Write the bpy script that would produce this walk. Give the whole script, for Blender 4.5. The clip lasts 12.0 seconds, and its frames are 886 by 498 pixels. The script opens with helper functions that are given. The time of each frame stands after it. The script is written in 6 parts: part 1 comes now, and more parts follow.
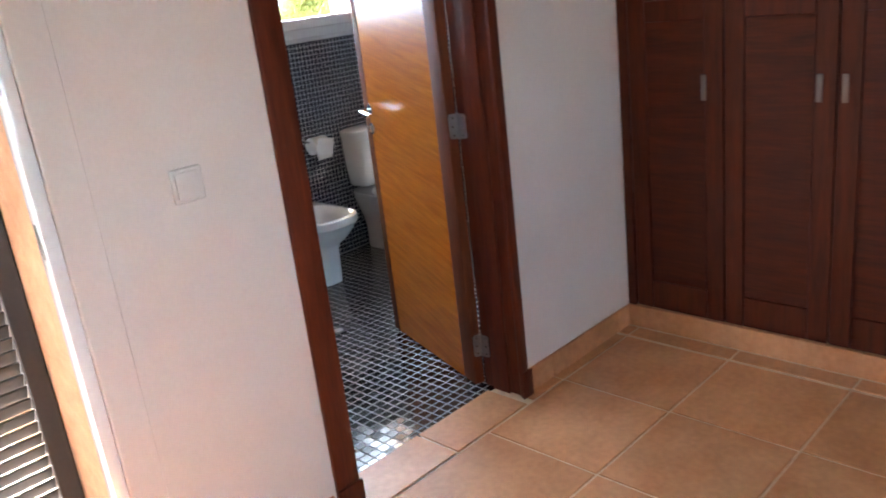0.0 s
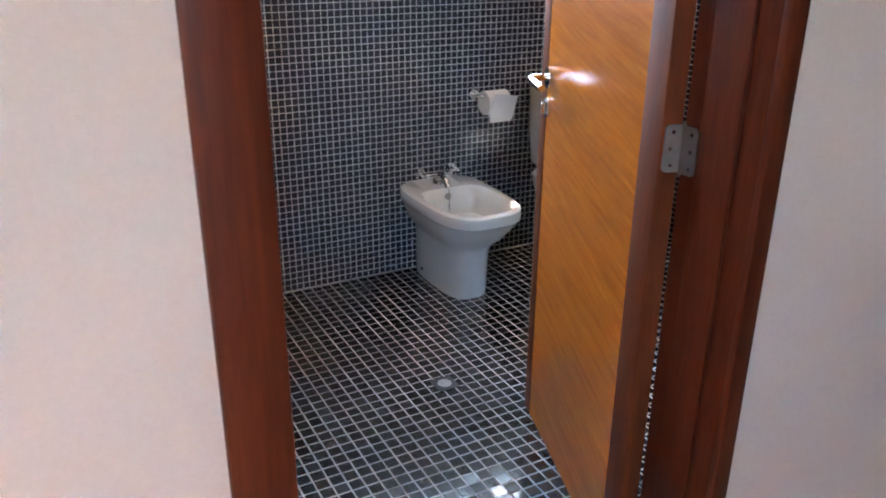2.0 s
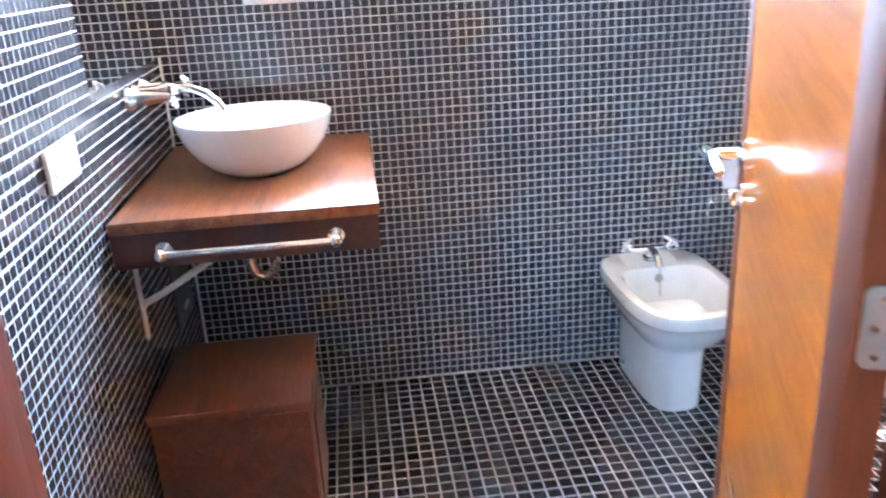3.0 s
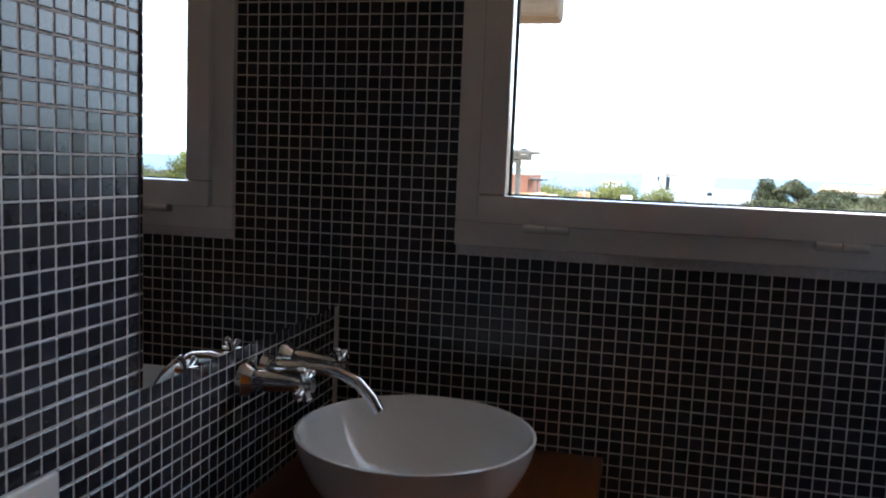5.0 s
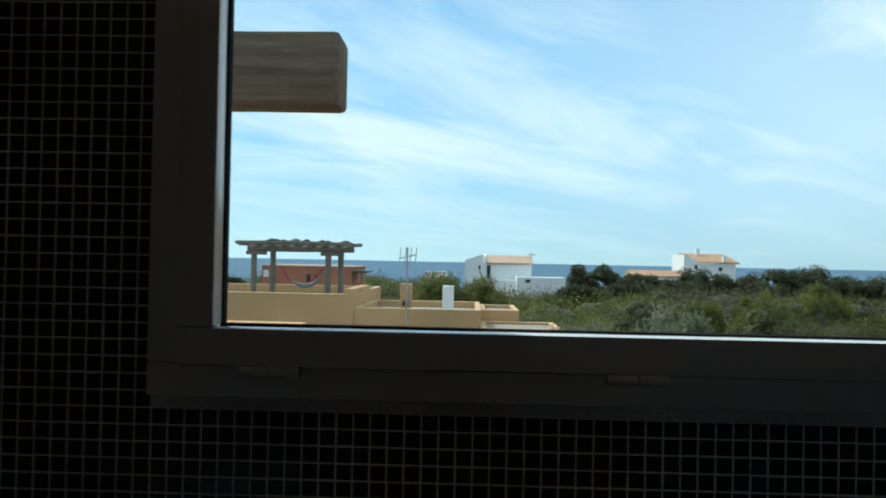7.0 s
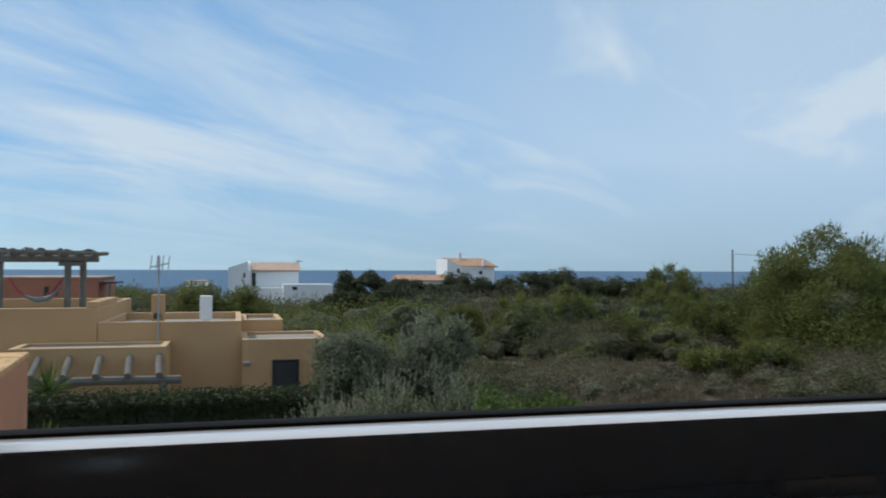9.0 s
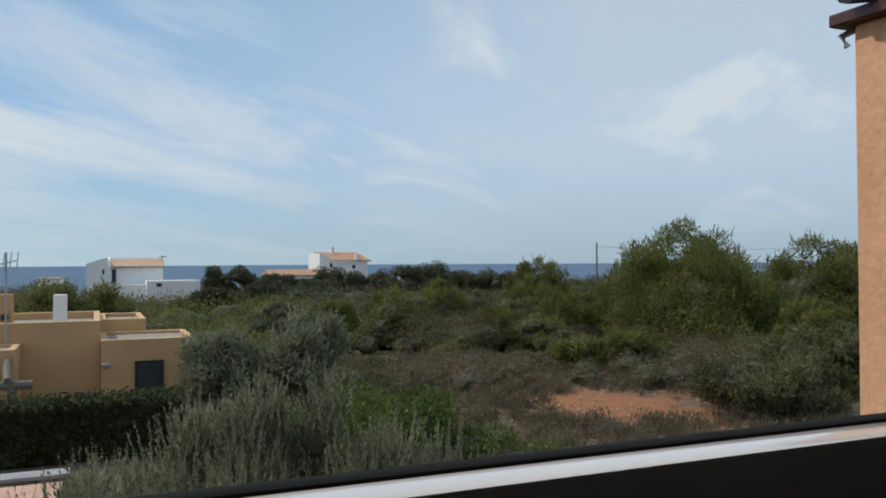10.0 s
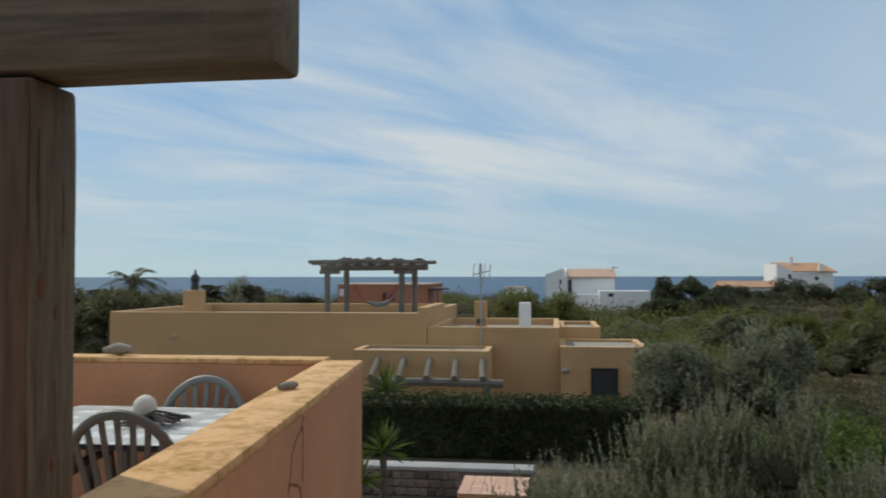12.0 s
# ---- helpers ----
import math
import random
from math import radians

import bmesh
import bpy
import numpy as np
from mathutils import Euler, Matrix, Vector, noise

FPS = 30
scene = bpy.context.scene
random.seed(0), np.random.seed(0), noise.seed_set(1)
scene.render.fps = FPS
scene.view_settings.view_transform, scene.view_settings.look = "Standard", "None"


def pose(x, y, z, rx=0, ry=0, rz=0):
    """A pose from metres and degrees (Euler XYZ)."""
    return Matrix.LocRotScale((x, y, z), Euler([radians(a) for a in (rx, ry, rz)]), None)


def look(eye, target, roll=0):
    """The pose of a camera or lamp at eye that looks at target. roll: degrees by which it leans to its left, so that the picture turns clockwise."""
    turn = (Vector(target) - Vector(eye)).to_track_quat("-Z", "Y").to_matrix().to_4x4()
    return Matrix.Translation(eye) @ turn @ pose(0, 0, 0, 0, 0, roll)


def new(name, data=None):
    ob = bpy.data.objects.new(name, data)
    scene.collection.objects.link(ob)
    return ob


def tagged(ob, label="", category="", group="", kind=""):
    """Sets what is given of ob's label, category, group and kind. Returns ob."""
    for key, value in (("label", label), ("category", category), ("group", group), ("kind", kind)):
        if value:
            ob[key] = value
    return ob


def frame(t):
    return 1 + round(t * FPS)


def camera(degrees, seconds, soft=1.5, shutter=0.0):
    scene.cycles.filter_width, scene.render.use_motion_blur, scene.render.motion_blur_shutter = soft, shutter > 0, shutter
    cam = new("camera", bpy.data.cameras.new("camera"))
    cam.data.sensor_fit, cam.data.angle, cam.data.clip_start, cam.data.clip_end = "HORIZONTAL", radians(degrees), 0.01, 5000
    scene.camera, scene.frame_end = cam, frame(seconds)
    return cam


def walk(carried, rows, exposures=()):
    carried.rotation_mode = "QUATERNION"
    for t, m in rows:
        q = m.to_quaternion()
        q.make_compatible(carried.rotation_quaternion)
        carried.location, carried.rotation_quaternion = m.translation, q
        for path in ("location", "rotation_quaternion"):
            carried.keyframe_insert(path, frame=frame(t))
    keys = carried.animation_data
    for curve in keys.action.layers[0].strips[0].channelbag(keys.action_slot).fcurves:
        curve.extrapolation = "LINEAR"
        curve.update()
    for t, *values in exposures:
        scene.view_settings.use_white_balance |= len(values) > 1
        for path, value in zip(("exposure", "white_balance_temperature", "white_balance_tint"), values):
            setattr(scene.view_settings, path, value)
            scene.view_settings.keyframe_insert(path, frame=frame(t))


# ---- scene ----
cam = camera(57.4, 12.0, soft=1.8, shutter=0.25)
PATH = [
    (0, (-1.026, -3.901, 1.544), (0.298, -2.539, 0.917), -6.8),
    (0.5, (-0.846, -3.536, 1.546), (0.382, -2.102, 0.887), -4.2),
    (1, (-0.607, -3.29, 1.51), (0.552, -1.813, 0.821), -1.4),
    (1.5, (-0.287, -3.087, 1.485), (0.775, -1.566, 0.738), 0.3),
    (2, (0.004, -2.972, 1.434), (0.872, -1.337, 0.677), 0.4),
    (2.5, (0.289, -2.813, 1.44), (0.878, -1.059, 0.68), -2.4),
    (3, (0.562, -2.556, 1.412), (0.75, -0.687, 0.727), -3.1),
    (3.5, (0.55, -2.226, 1.444), (0.504, -0.32, 0.839), -1.8),
    (5.5, (0.669, -1.518, 1.504), (0.151, 0.411, 1.398), 3.0),
    (6, (0.652, -1.358, 1.526), (0.233, 0.597, 1.488), 2.7),
    (6.5, (0.702, -1.338, 1.534), (0.487, 0.651, 1.551), 1.9),
    (8.3, (0.899, -0.789, 1.547), (1.119, 1.199, 1.582), 0.4),
    (8.5, (0.93, -0.73, 1.543), (1.223, 1.248, 1.586), 0.4),
    (9, (0.997, -0.642, 1.554), (1.492, 1.295, 1.602), 0.2),
    (9.5, (1.082, -0.559, 1.577), (1.775, 1.317, 1.618), 0.2),
    (10, (1.017, -0.524, 1.58), (1.808, 1.312, 1.612), -0.3),
    (10.5, (1.005, -0.469, 1.586), (1.681, 1.413, 1.63), -0.2),
    (11, (1.009, -0.386, 1.583), (1.375, 1.58, 1.637), -0.1),
    (11.5, (0.98, -0.254, 1.595), (1.008, 1.745, 1.653), 0.2),
    (12, (0.953, -0.166, 1.572), (0.686, 1.815, 1.635), -0.1),
]
EXPOSURE = [(0.0, 5.2, 6550, 13), (0.6, 5.16, 6650, 13), (1.0, 5.15, 6700, 13), (1.5, 5.28, 6650, 13), (2.0, 5.5, 6450, 13), (2.5, 6.2, 5950, 12), (3.0, 6.85, 5850, 12), (3.6, 7.02, 5550, 12), (4.4, 4.4, 6000, 12), (5.3, 1.8, 6500, 14), (5.6, 1.3, 6500, 9), (6.0, 0.62, 6150, -1), (6.7, 0.3, 6250, -5), (7.6, -0.4, 6200, 4), (8.3, -0.43, 6050, 10), (9.2, -0.41, 6250, 11), (10.0, -0.41, 6700, 13), (11.0, -0.46, 6850, 13), (12.0, -0.50, 6950, 13)]
walk(cam, [(t, look(eye, target, roll)) for t, eye, target, roll in PATH], EXPOSURE)

# ---- world and light ----
SUN_AZ, SUN_EL = radians(-62), radians(49)      # azimuth from +y towards +x
world = bpy.data.worlds.new("sky")
scene.world = world
world.use_nodes = True
wn, wl = world.node_tree.nodes, world.node_tree.links
wn.clear()
w_out = wn.new("ShaderNodeOutputWorld")
w_bg = wn.new("ShaderNodeBackground")
w_sky = wn.new("ShaderNodeTexSky")
w_sky.sky_type = "NISHITA"
w_sky.sun_disc = False
w_sky.sun_elevation, w_sky.sun_rotation = SUN_EL, SUN_AZ
w_sky.air_density, w_sky.dust_density, w_sky.ozone_density = 1.0, 0.6, 2.0
w_tc = wn.new("ShaderNodeTexCoord")
w_sep = wn.new("ShaderNodeSeparateXYZ")
w_up = wn.new("ShaderNodeMath"); w_up.operation = "ADD"; w_up.inputs[1].default_value = 0.10
w_dx = wn.new("ShaderNodeMath"); w_dx.operation = "DIVIDE"
w_dy = wn.new("ShaderNodeMath"); w_dy.operation = "DIVIDE"
w_com = wn.new("ShaderNodeCombineXYZ")
wl.new(w_tc.outputs["Generated"], w_sep.inputs[0])
wl.new(w_sep.outputs["Z"], w_up.inputs[0])
wl.new(w_sep.outputs["X"], w_dx.inputs[0]); wl.new(w_up.outputs[0], w_dx.inputs[1])
wl.new(w_sep.outputs["Y"], w_dy.inputs[0]); wl.new(w_up.outputs[0], w_dy.inputs[1])
wl.new(w_dx.outputs[0], w_com.inputs[0]); wl.new(w_dy.outputs[0], w_com.inputs[1])
w_map = wn.new("ShaderNodeMapping")
w_map.vector_type = "TEXTURE"
w_map.inputs["Rotation"].default_value = (0, 0, radians(50))
w_map.inputs["Scale"].default_value = (3.4, 1.35, 1)
wl.new(w_com.outputs[0], w_map.inputs[0])
w_n1 = wn.new("ShaderNodeTexNoise")
w_n1.inputs["Scale"].default_value, w_n1.inputs["Detail"].default_value = 1.5, 10
w_n1.inputs["Roughness"].default_value, w_n1.inputs["Distortion"].default_value = 0.62, 0.7
wl.new(w_map.outputs[0], w_n1.inputs["Vector"])
w_cr = wn.new("ShaderNodeValToRGB")
w_cr.color_ramp.elements[0].position, w_cr.color_ramp.elements[1].position = 0.35, 0.65
w_cr.color_ramp.elements[0].color, w_cr.color_ramp.elements[1].color = (0.10, 0.10, 0.10, 1), (0.92, 0.92, 0.92, 1)
wl.new(w_n1.outputs["Fac"], w_cr.inputs[0])
# a broad veil that thickens towards +x
w_n2 = wn.new("ShaderNodeTexNoise")
w_n2.inputs["Scale"].default_value, w_n2.inputs["Detail"].default_value = 0.5, 3
wl.new(w_map.outputs[0], w_n2.inputs["Vector"])
w_ve = wn.new("ShaderNodeMath"); w_ve.operation = "MULTIPLY_ADD"; w_ve.use_clamp = True
w_ve.inputs[1].default_value = 1.15
wl.new(w_sep.outputs["X"], w_ve.inputs[0]); wl.new(w_n2.outputs["Fac"], w_ve.inputs[2])
w_v2 = wn.new("ShaderNodeMapRange")
w_v2.inputs["From Min"].default_value, w_v2.inputs["From Max"].default_value = 0.35, 1.05
w_v2.inputs["To Min"].default_value, w_v2.inputs["To Max"].default_value = 0.0, 0.68
wl.new(w_ve.outputs[0], w_v2.inputs["Value"])
w_mxx = wn.new("ShaderNodeMath"); w_mxx.operation = "MAXIMUM"
wl.new(w_cr.outputs[0], w_mxx.inputs[0]); wl.new(w_v2.outputs[0], w_mxx.inputs[1])
w_hz = wn.new("ShaderNodeMapRange")
w_hz.inputs["From Min"].default_value, w_hz.inputs["From Max"].default_value = 0.0, 0.55
w_hz.inputs["To Min"].default_value, w_hz.inputs["To Max"].default_value = 0.92, 0.35
wl.new(w_sep.outputs["Z"], w_hz.inputs["Value"])
w_lo = wn.new("ShaderNodeMapRange")
w_lo.inputs["From Min"].default_value, w_lo.inputs["From Max"].default_value = 0.0, 0.16
wl.new(w_sep.outputs["Z"], w_lo.inputs["Value"])
w_hc = wn.new("ShaderNodeMix"); w_hc.data_type = "RGBA"
w_hx = wn.new("ShaderNodeMapRange")
w_hx.inputs["From Min"].default_value, w_hx.inputs["From Max"].default_value = -0.25, 0.55
wl.new(w_sep.outputs["X"], w_hx.inputs["Value"])
w_ha = wn.new("ShaderNodeMix"); w_ha.data_type = "RGBA"
w_ha.inputs["A"].default_value, w_ha.inputs["B"].default_value = (4.7, 6.9, 8.1, 1), (3.2, 4.7, 5.9, 1)
wl.new(w_hx.outputs[0], w_ha.inputs["Factor"]); wl.new(w_ha.outputs["Result"], w_hc.inputs["A"])
w_hc.inputs["B"].default_value = (2.0, 4.9, 8.6, 1)
wl.new(w_lo.outputs[0], w_hc.inputs["Factor"])
w_mh = wn.new("ShaderNodeMix"); w_mh.data_type = "RGBA"
wl.new(w_hz.outputs[0], w_mh.inputs["Factor"]); wl.new(w_sky.outputs[0], w_mh.inputs["A"]); wl.new(w_hc.outputs["Result"], w_mh.inputs["B"])
w_mix = wn.new("ShaderNodeMix"); w_mix.data_type = "RGBA"
w_mix.inputs["B"].default_value = (6.9, 7.7, 8.4, 1)
w_th = wn.new("ShaderNodeMapRange")
w_th.inputs["From Min"].default_value, w_th.inputs["From Max"].default_value = 0.0, 0.13
w_th.inputs["To Min"].default_value = 0.25
wl.new(w_sep.outputs["Z"], w_th.inputs["Value"])
w_tm = wn.new("ShaderNodeMath"); w_tm.operation = "MULTIPLY"
wl.new(w_mxx.outputs[0], w_tm.inputs[0]); wl.new(w_th.outputs[0], w_tm.inputs[1])
wl.new(w_tm.outputs[0], w_mix.inputs["Factor"])
wl.new(w_mh.outputs["Result"], w_mix.inputs["A"])
wl.new(w_mix.outputs["Result"], w_bg.inputs["Color"])
w_bg.inputs["Strength"].default_value = 0.13
wl.new(w_bg.outputs[0], w_out.inputs[0])

sun = new("sun", bpy.data.lights.new("sun", "SUN"))
sun.data.energy, sun.data.angle, sun.data.color = 3.3, radians(1.5), (1.0, 0.95, 0.87)
to_sun = Vector((math.sin(SUN_AZ) * math.cos(SUN_EL), math.cos(SUN_AZ) * math.cos(SUN_EL), math.sin(SUN_EL)))
sun.matrix_world = look(to_sun * 50, (0, 0, 0))


# ---- materials ----


def mat(name, color, rough=0.6, var=0.12, scale=8.0, fine=60.0, bump=0.15, metal=0.0, stretch=(1, 1, 1), color2=None,
        coords="Object", spec=0.5, rand=0.0, coat=0.0, rvar=0.1, bump_dist=0.004):
    """A surface with coarse and fine variation of colour, gloss and relief."""
    m = bpy.data.materials.new(name)
    m.use_nodes = True
    n, l = m.node_tree.nodes, m.node_tree.links
    b = n["Principled BSDF"]
    tc = n.new("ShaderNodeTexCoord")
    mp = n.new("ShaderNodeMapping")
    mp.inputs["Scale"].default_value = stretch
    if coords == "World":
        geo = n.new("ShaderNodeNewGeometry")
        l.new(geo.outputs["Position"], mp.inputs[0])
    else:
        l.new(tc.outputs[coords], mp.inputs[0])
    a = n.new("ShaderNodeTexNoise")
    a.inputs["Scale"].default_value, a.inputs["Detail"].default_value = scale, 4
    f = n.new("ShaderNodeTexNoise")
    f.inputs["Scale"].default_value, f.inputs["Detail"].default_value = fine, 5
    l.new(mp.outputs[0], a.inputs["Vector"]); l.new(mp.outputs[0], f.inputs["Vector"])
    mixn = n.new("ShaderNodeMath"); mixn.operation = "MULTIPLY_ADD"
    mixn.inputs[1].default_value = 0.4
    l.new(f.outputs["Fac"], mixn.inputs[0])
    half = n.new("ShaderNodeMath"); half.operation = "MULTIPLY"; half.inputs[1].default_value = 0.6
    l.new(a.outputs["Fac"], half.inputs[0]); l.new(half.outputs[0], mixn.inputs[2])
    ramp = n.new("ShaderNodeValToRGB")
    c1 = [max(0.0, c * (1 - var * 1.6)) for c in color]
    c2 = color2 if color2 else [min(1.0, c * (1 + var * 1.6)) for c in color]
    ramp.color_ramp.elements[0].position, ramp.color_ramp.elements[1].position = 0.30, 0.70
    ramp.color_ramp.elements[0].color, ramp.color_ramp.elements[1].color = (*c1, 1), (*c2, 1)
    l.new(mixn.outputs[0], ramp.inputs[0])
    out = ramp.outputs[0]
    if rand:
        oi = n.new("ShaderNodeObjectInfo")
        gi = n.new("ShaderNodeNewGeometry")
        add = n.new("ShaderNodeMath"); add.operation = "ADD"
        fr = n.new("ShaderNodeMath"); fr.operation = "FRACT"
        l.new(oi.outputs["Random"], add.inputs[0]); l.new(gi.outputs["Random Per Island"], add.inputs[1])
        l.new(add.outputs[0], fr.inputs[0])
        hsv = n.new("ShaderNodeHueSaturation")
        mr = n.new("ShaderNodeMapRange")
        mr.inputs["To Min"].default_value, mr.inputs["To Max"].default_value = 1 - rand, 1 + rand
        l.new(fr.outputs[0], mr.inputs["Value"]); l.new(mr.outputs[0], hsv.inputs["Value"])
        l.new(out, hsv.inputs["Color"])
        out = hsv.outputs[0]
    l.new(out, b.inputs["Base Color"])
    b.inputs["Metallic"].default_value = metal
    b.inputs["Specular IOR Level"].default_value = spec
    b.inputs["Coat Weight"].default_value = coat
    b.inputs["Coat Roughness"].default_value = 0.12
    rr = n.new("ShaderNodeMapRange")
    rr.inputs["To Min"].default_value, rr.inputs["To Max"].default_value = max(0.02, rough - rvar), min(1, rough + rvar)
    l.new(a.outputs["Fac"], rr.inputs["Value"]); l.new(rr.outputs[0], b.inputs["Roughness"])
    if bump:
        bp = n.new("ShaderNodeBump")
        bp.inputs["Strength"].default_value, bp.inputs["Distance"].default_value = bump, bump_dist
        l.new(mixn.outputs[0], bp.inputs["Height"]); l.new(bp.outputs[0], b.inputs["Normal"])
    return m


def wood(name, dark, light, rough, axis=2, scale=1.0, coat=0.0, bump=0.1, coords="Object", wave=0.9, var=0.1, rvar=0.1):
    """Grain drawn out along one axis, with slow waves."""
    s = [14 * scale] * 3
    s[axis] = 1.1 * scale
    m = mat(name, dark, rough, var, 2.2, 11, bump, stretch=s, color2=light, coat=coat, coords=coords, rvar=rvar)
    m.node_tree.nodes["Noise Texture"].inputs["Distortion"].default_value = wave
    return m


M = {}
M["paint"] = mat("wall_paint", (0.74, 0.67, 0.625), 0.75, 0.03, 3, 90, 0.25, coords="World")
M["ceiling"] = mat("ceiling_paint", (0.8, 0.79, 0.77), 0.8, 0.02, 3, 90, 0.1, coords="World")
M["grout"] = mat("grout", (0.66, 0.66, 0.67), 0.8, 0.18, 4, 120, 0.3, coords="World")
M["tile"] = mat("mosaic_glass", (0.030, 0.031, 0.044), 0.20, 0.2, 30, 160, 0.08, rand=0.3, coat=0.25, coords="World", rvar=0.08, bump_dist=0.0015)
M["grout_floor"] = mat("floor_grout", (0.37, 0.37, 0.38), 0.7, 0.18, 4, 120, 0.3, coords="World")
M["tile_floor"] = mat("mosaic_floor", (0.022, 0.022, 0.026), 0.13, 0.2, 30, 160, 0.10, rand=0.35, coords="World", rvar=0.05, bump_dist=0.0015, coat=0.2)
M["wood_red"] = wood("mahogany_frame", (0.078, 0.0135, 0.0055), (0.145, 0.030, 0.010), 0.48, 2, coat=0.04)
M["wood_ward"] = wood("mahogany_wardrobe", (0.050, 0.0090, 0.0032), (0.100, 0.020, 0.0055), 0.55, 2, coat=0.0)
M["wood_ward_h"] = wood("mahogany_wardrobe_panel", (0.048, 0.0085, 0.0032), (0.096, 0.0195, 0.0055), 0.55, 1, coat=0.0)
M["wood_edge"] = wood("door_edging", (0.115, 0.026, 0.008), (0.180, 0.046, 0.013), 0.7, 2, coat=0.0)
M["wood_veneer"] = wood("iroko_veneer", (0.37, 0.094, 0.0105), (0.68, 0.208, 0.022), 0.27, 0, scale=0.7, coat=0.2, bump=0.0, wave=2.2, var=0.0, rvar=0.0)
for nd_ in M["wood_veneer"].node_tree.nodes:
    if nd_.bl_idname == "ShaderNodeMapping":
        # grain that climbs across the door's width
        tilt_ = M["wood_veneer"].node_tree.nodes.new("ShaderNodeMapping")
        tilt_.inputs["Rotation"].default_value = (0, radians(10), 0)
        from_ = nd_.inputs[0].links[0].from_socket
        M["wood_veneer"].node_tree.links.new(from_, tilt_.inputs[0])
        M["wood_veneer"].node_tree.links.new(tilt_.outputs[0], nd_.inputs[0])
        break
for nd_ in M["wood_veneer"].node_tree.nodes:
    if nd_.bl_idname == "ShaderNodeValToRGB":
        nd_.color_ramp.elements[0].position, nd_.color_ramp.elements[1].position = 0.25, 0.72
# darker than the counter top: the apron's shade is mixed into this colour
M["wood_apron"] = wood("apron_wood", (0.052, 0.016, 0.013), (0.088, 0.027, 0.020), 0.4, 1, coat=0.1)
for key_ in ("wood_ward", "wood_ward_h", "wood_edge", "wood_red"):
    M[key_].node_tree.nodes["Principled BSDF"].inputs["Specular IOR Level"].default_value = 0.22
M["wood_ctr"] = wood("counter_wood", (0.17, 0.050, 0.020), (0.40, 0.150, 0.060), 0.34, 1, coat=0.25)
M["wood_box"] = wood("stool_wood", (0.135, 0.038, 0.022), (0.25, 0.080, 0.042), 0.45, 1, bump=0.2)
M["wood_post"] = wood("weathered_timber", (0.068, 0.056, 0.038), (0.205, 0.172, 0.122), 0.9, 2, scale=0.42, bump=0.5)
M["wood_beam"] = wood("weathered_timber_beam", (0.066, 0.054, 0.036), (0.190, 0.157, 0.110), 0.9, 0, scale=0.42, bump=0.5)
M["ceramic"] = mat("white_ceramic", (0.80, 0.82, 0.82), 0.10, 0.02, 3, 20, 0.0, coat=0.4, rvar=0.04)
M["chrome"] = mat("chrome", (0.75, 0.76, 0.78), 0.12, 0.05, 12, 80, 0.05, metal=1.0, rvar=0.05)
M["steel"] = mat("brushed_steel", (0.37, 0.36, 0.35), 0.38, 0.08, 12, 120, 0.1, metal=1.0)
M["handle"] = mat("dull_handle_steel", (0.20, 0.16, 0.14), 0.5, 0.08, 12, 120, 0.1, metal=0.7)
M["white_alu"] = mat("white_lacquered_frame", (0.86, 0.87, 0.88), 0.18, 0.02, 5, 60, 0.02, coat=1.0, rvar=0.04)
M["white_plastic"] = mat("white_plastic", (0.80, 0.79, 0.77), 0.3, 0.02, 6, 60, 0.05)
M["switch"] = mat("cream_plastic", (0.70, 0.645, 0.60), 0.35, 0.02, 6, 60, 0.05)
# dark fill for foliage cores: the shade between leaves, put in as colour
M["shade_core"] = mat("shade_core", (0.062, 0.062, 0.030), 0.9, 0.3, 3, 20, 0.3)
M["rubber"] = mat("black_gasket", (0.012, 0.012, 0.012), 0.85, 0.1, 20, 90, 0.1, spec=0.1)
M["paper"] = mat("toilet_paper", (0.82, 0.82, 0.80), 0.9, 0.03, 30, 150, 0.4)
M["bracket"] = mat("painted_bracket", (0.66, 0.65, 0.62), 0.5, 0.06, 12, 80, 0.1)
M["terracotta"] = mat("terracotta_floor", (0.52, 0.228, 0.098), 0.34, 0.08, 4.5, 40, 0.12, rand=0.10, color2=(0.70, 0.365, 0.185), coords="World")
M["joint"] = mat("floor_joint", (0.74, 0.58, 0.42), 0.8, 0.12, 8, 90, 0.2, coords="World")
M["stucco"] = mat("orange_stucco", (0.56, 0.295, 0.155), 0.9, 0.14, 1.3, 26, 0.9, coords="World", color2=(0.72, 0.42, 0.24), bump_dist=0.02)
M["stucco_red"] = mat("salmon_stucco", (0.52, 0.240, 0.125), 0.9, 0.12, 1.6, 40, 0.5, coords="World", color2=(0.66, 0.335, 0.18), bump_dist=0.01)
M["damp"] = mat("damp_crack", (0.20, 0.090, 0.050), 0.9, 0.25, 14, 60, 0.3, coords="World")
M["knot"] = mat("knot_wood", (0.075, 0.036, 0.022), 0.9, 0.25, 20, 80, 0.5, color2=(0.17, 0.085, 0.05))
M["wood_board"] = wood("reddish_timber", (0.075, 0.048, 0.034), (0.165, 0.110, 0.078), 0.9, 2, scale=0.5, bump=0.5)
M["coping"] = mat("lichen_coping", (0.76, 0.455, 0.215), 0.9, 0.05, 7, 38, 0.8, coords="World", color2=(0.34, 0.185, 0.035), bump_dist=0.008)
for nd_ in M["coping"].node_tree.nodes:
    if nd_.bl_idname == "ShaderNodeValToRGB":
        nd_.color_ramp.elements[0].position, nd_.color_ramp.elements[1].position = 0.47, 0.66
M["ochre"] = mat("ochre_render", (0.51, 0.300, 0.140), 0.9, 0.06, 0.5, 9, 0.3, coords="World", color2=(0.61, 0.375, 0.185))
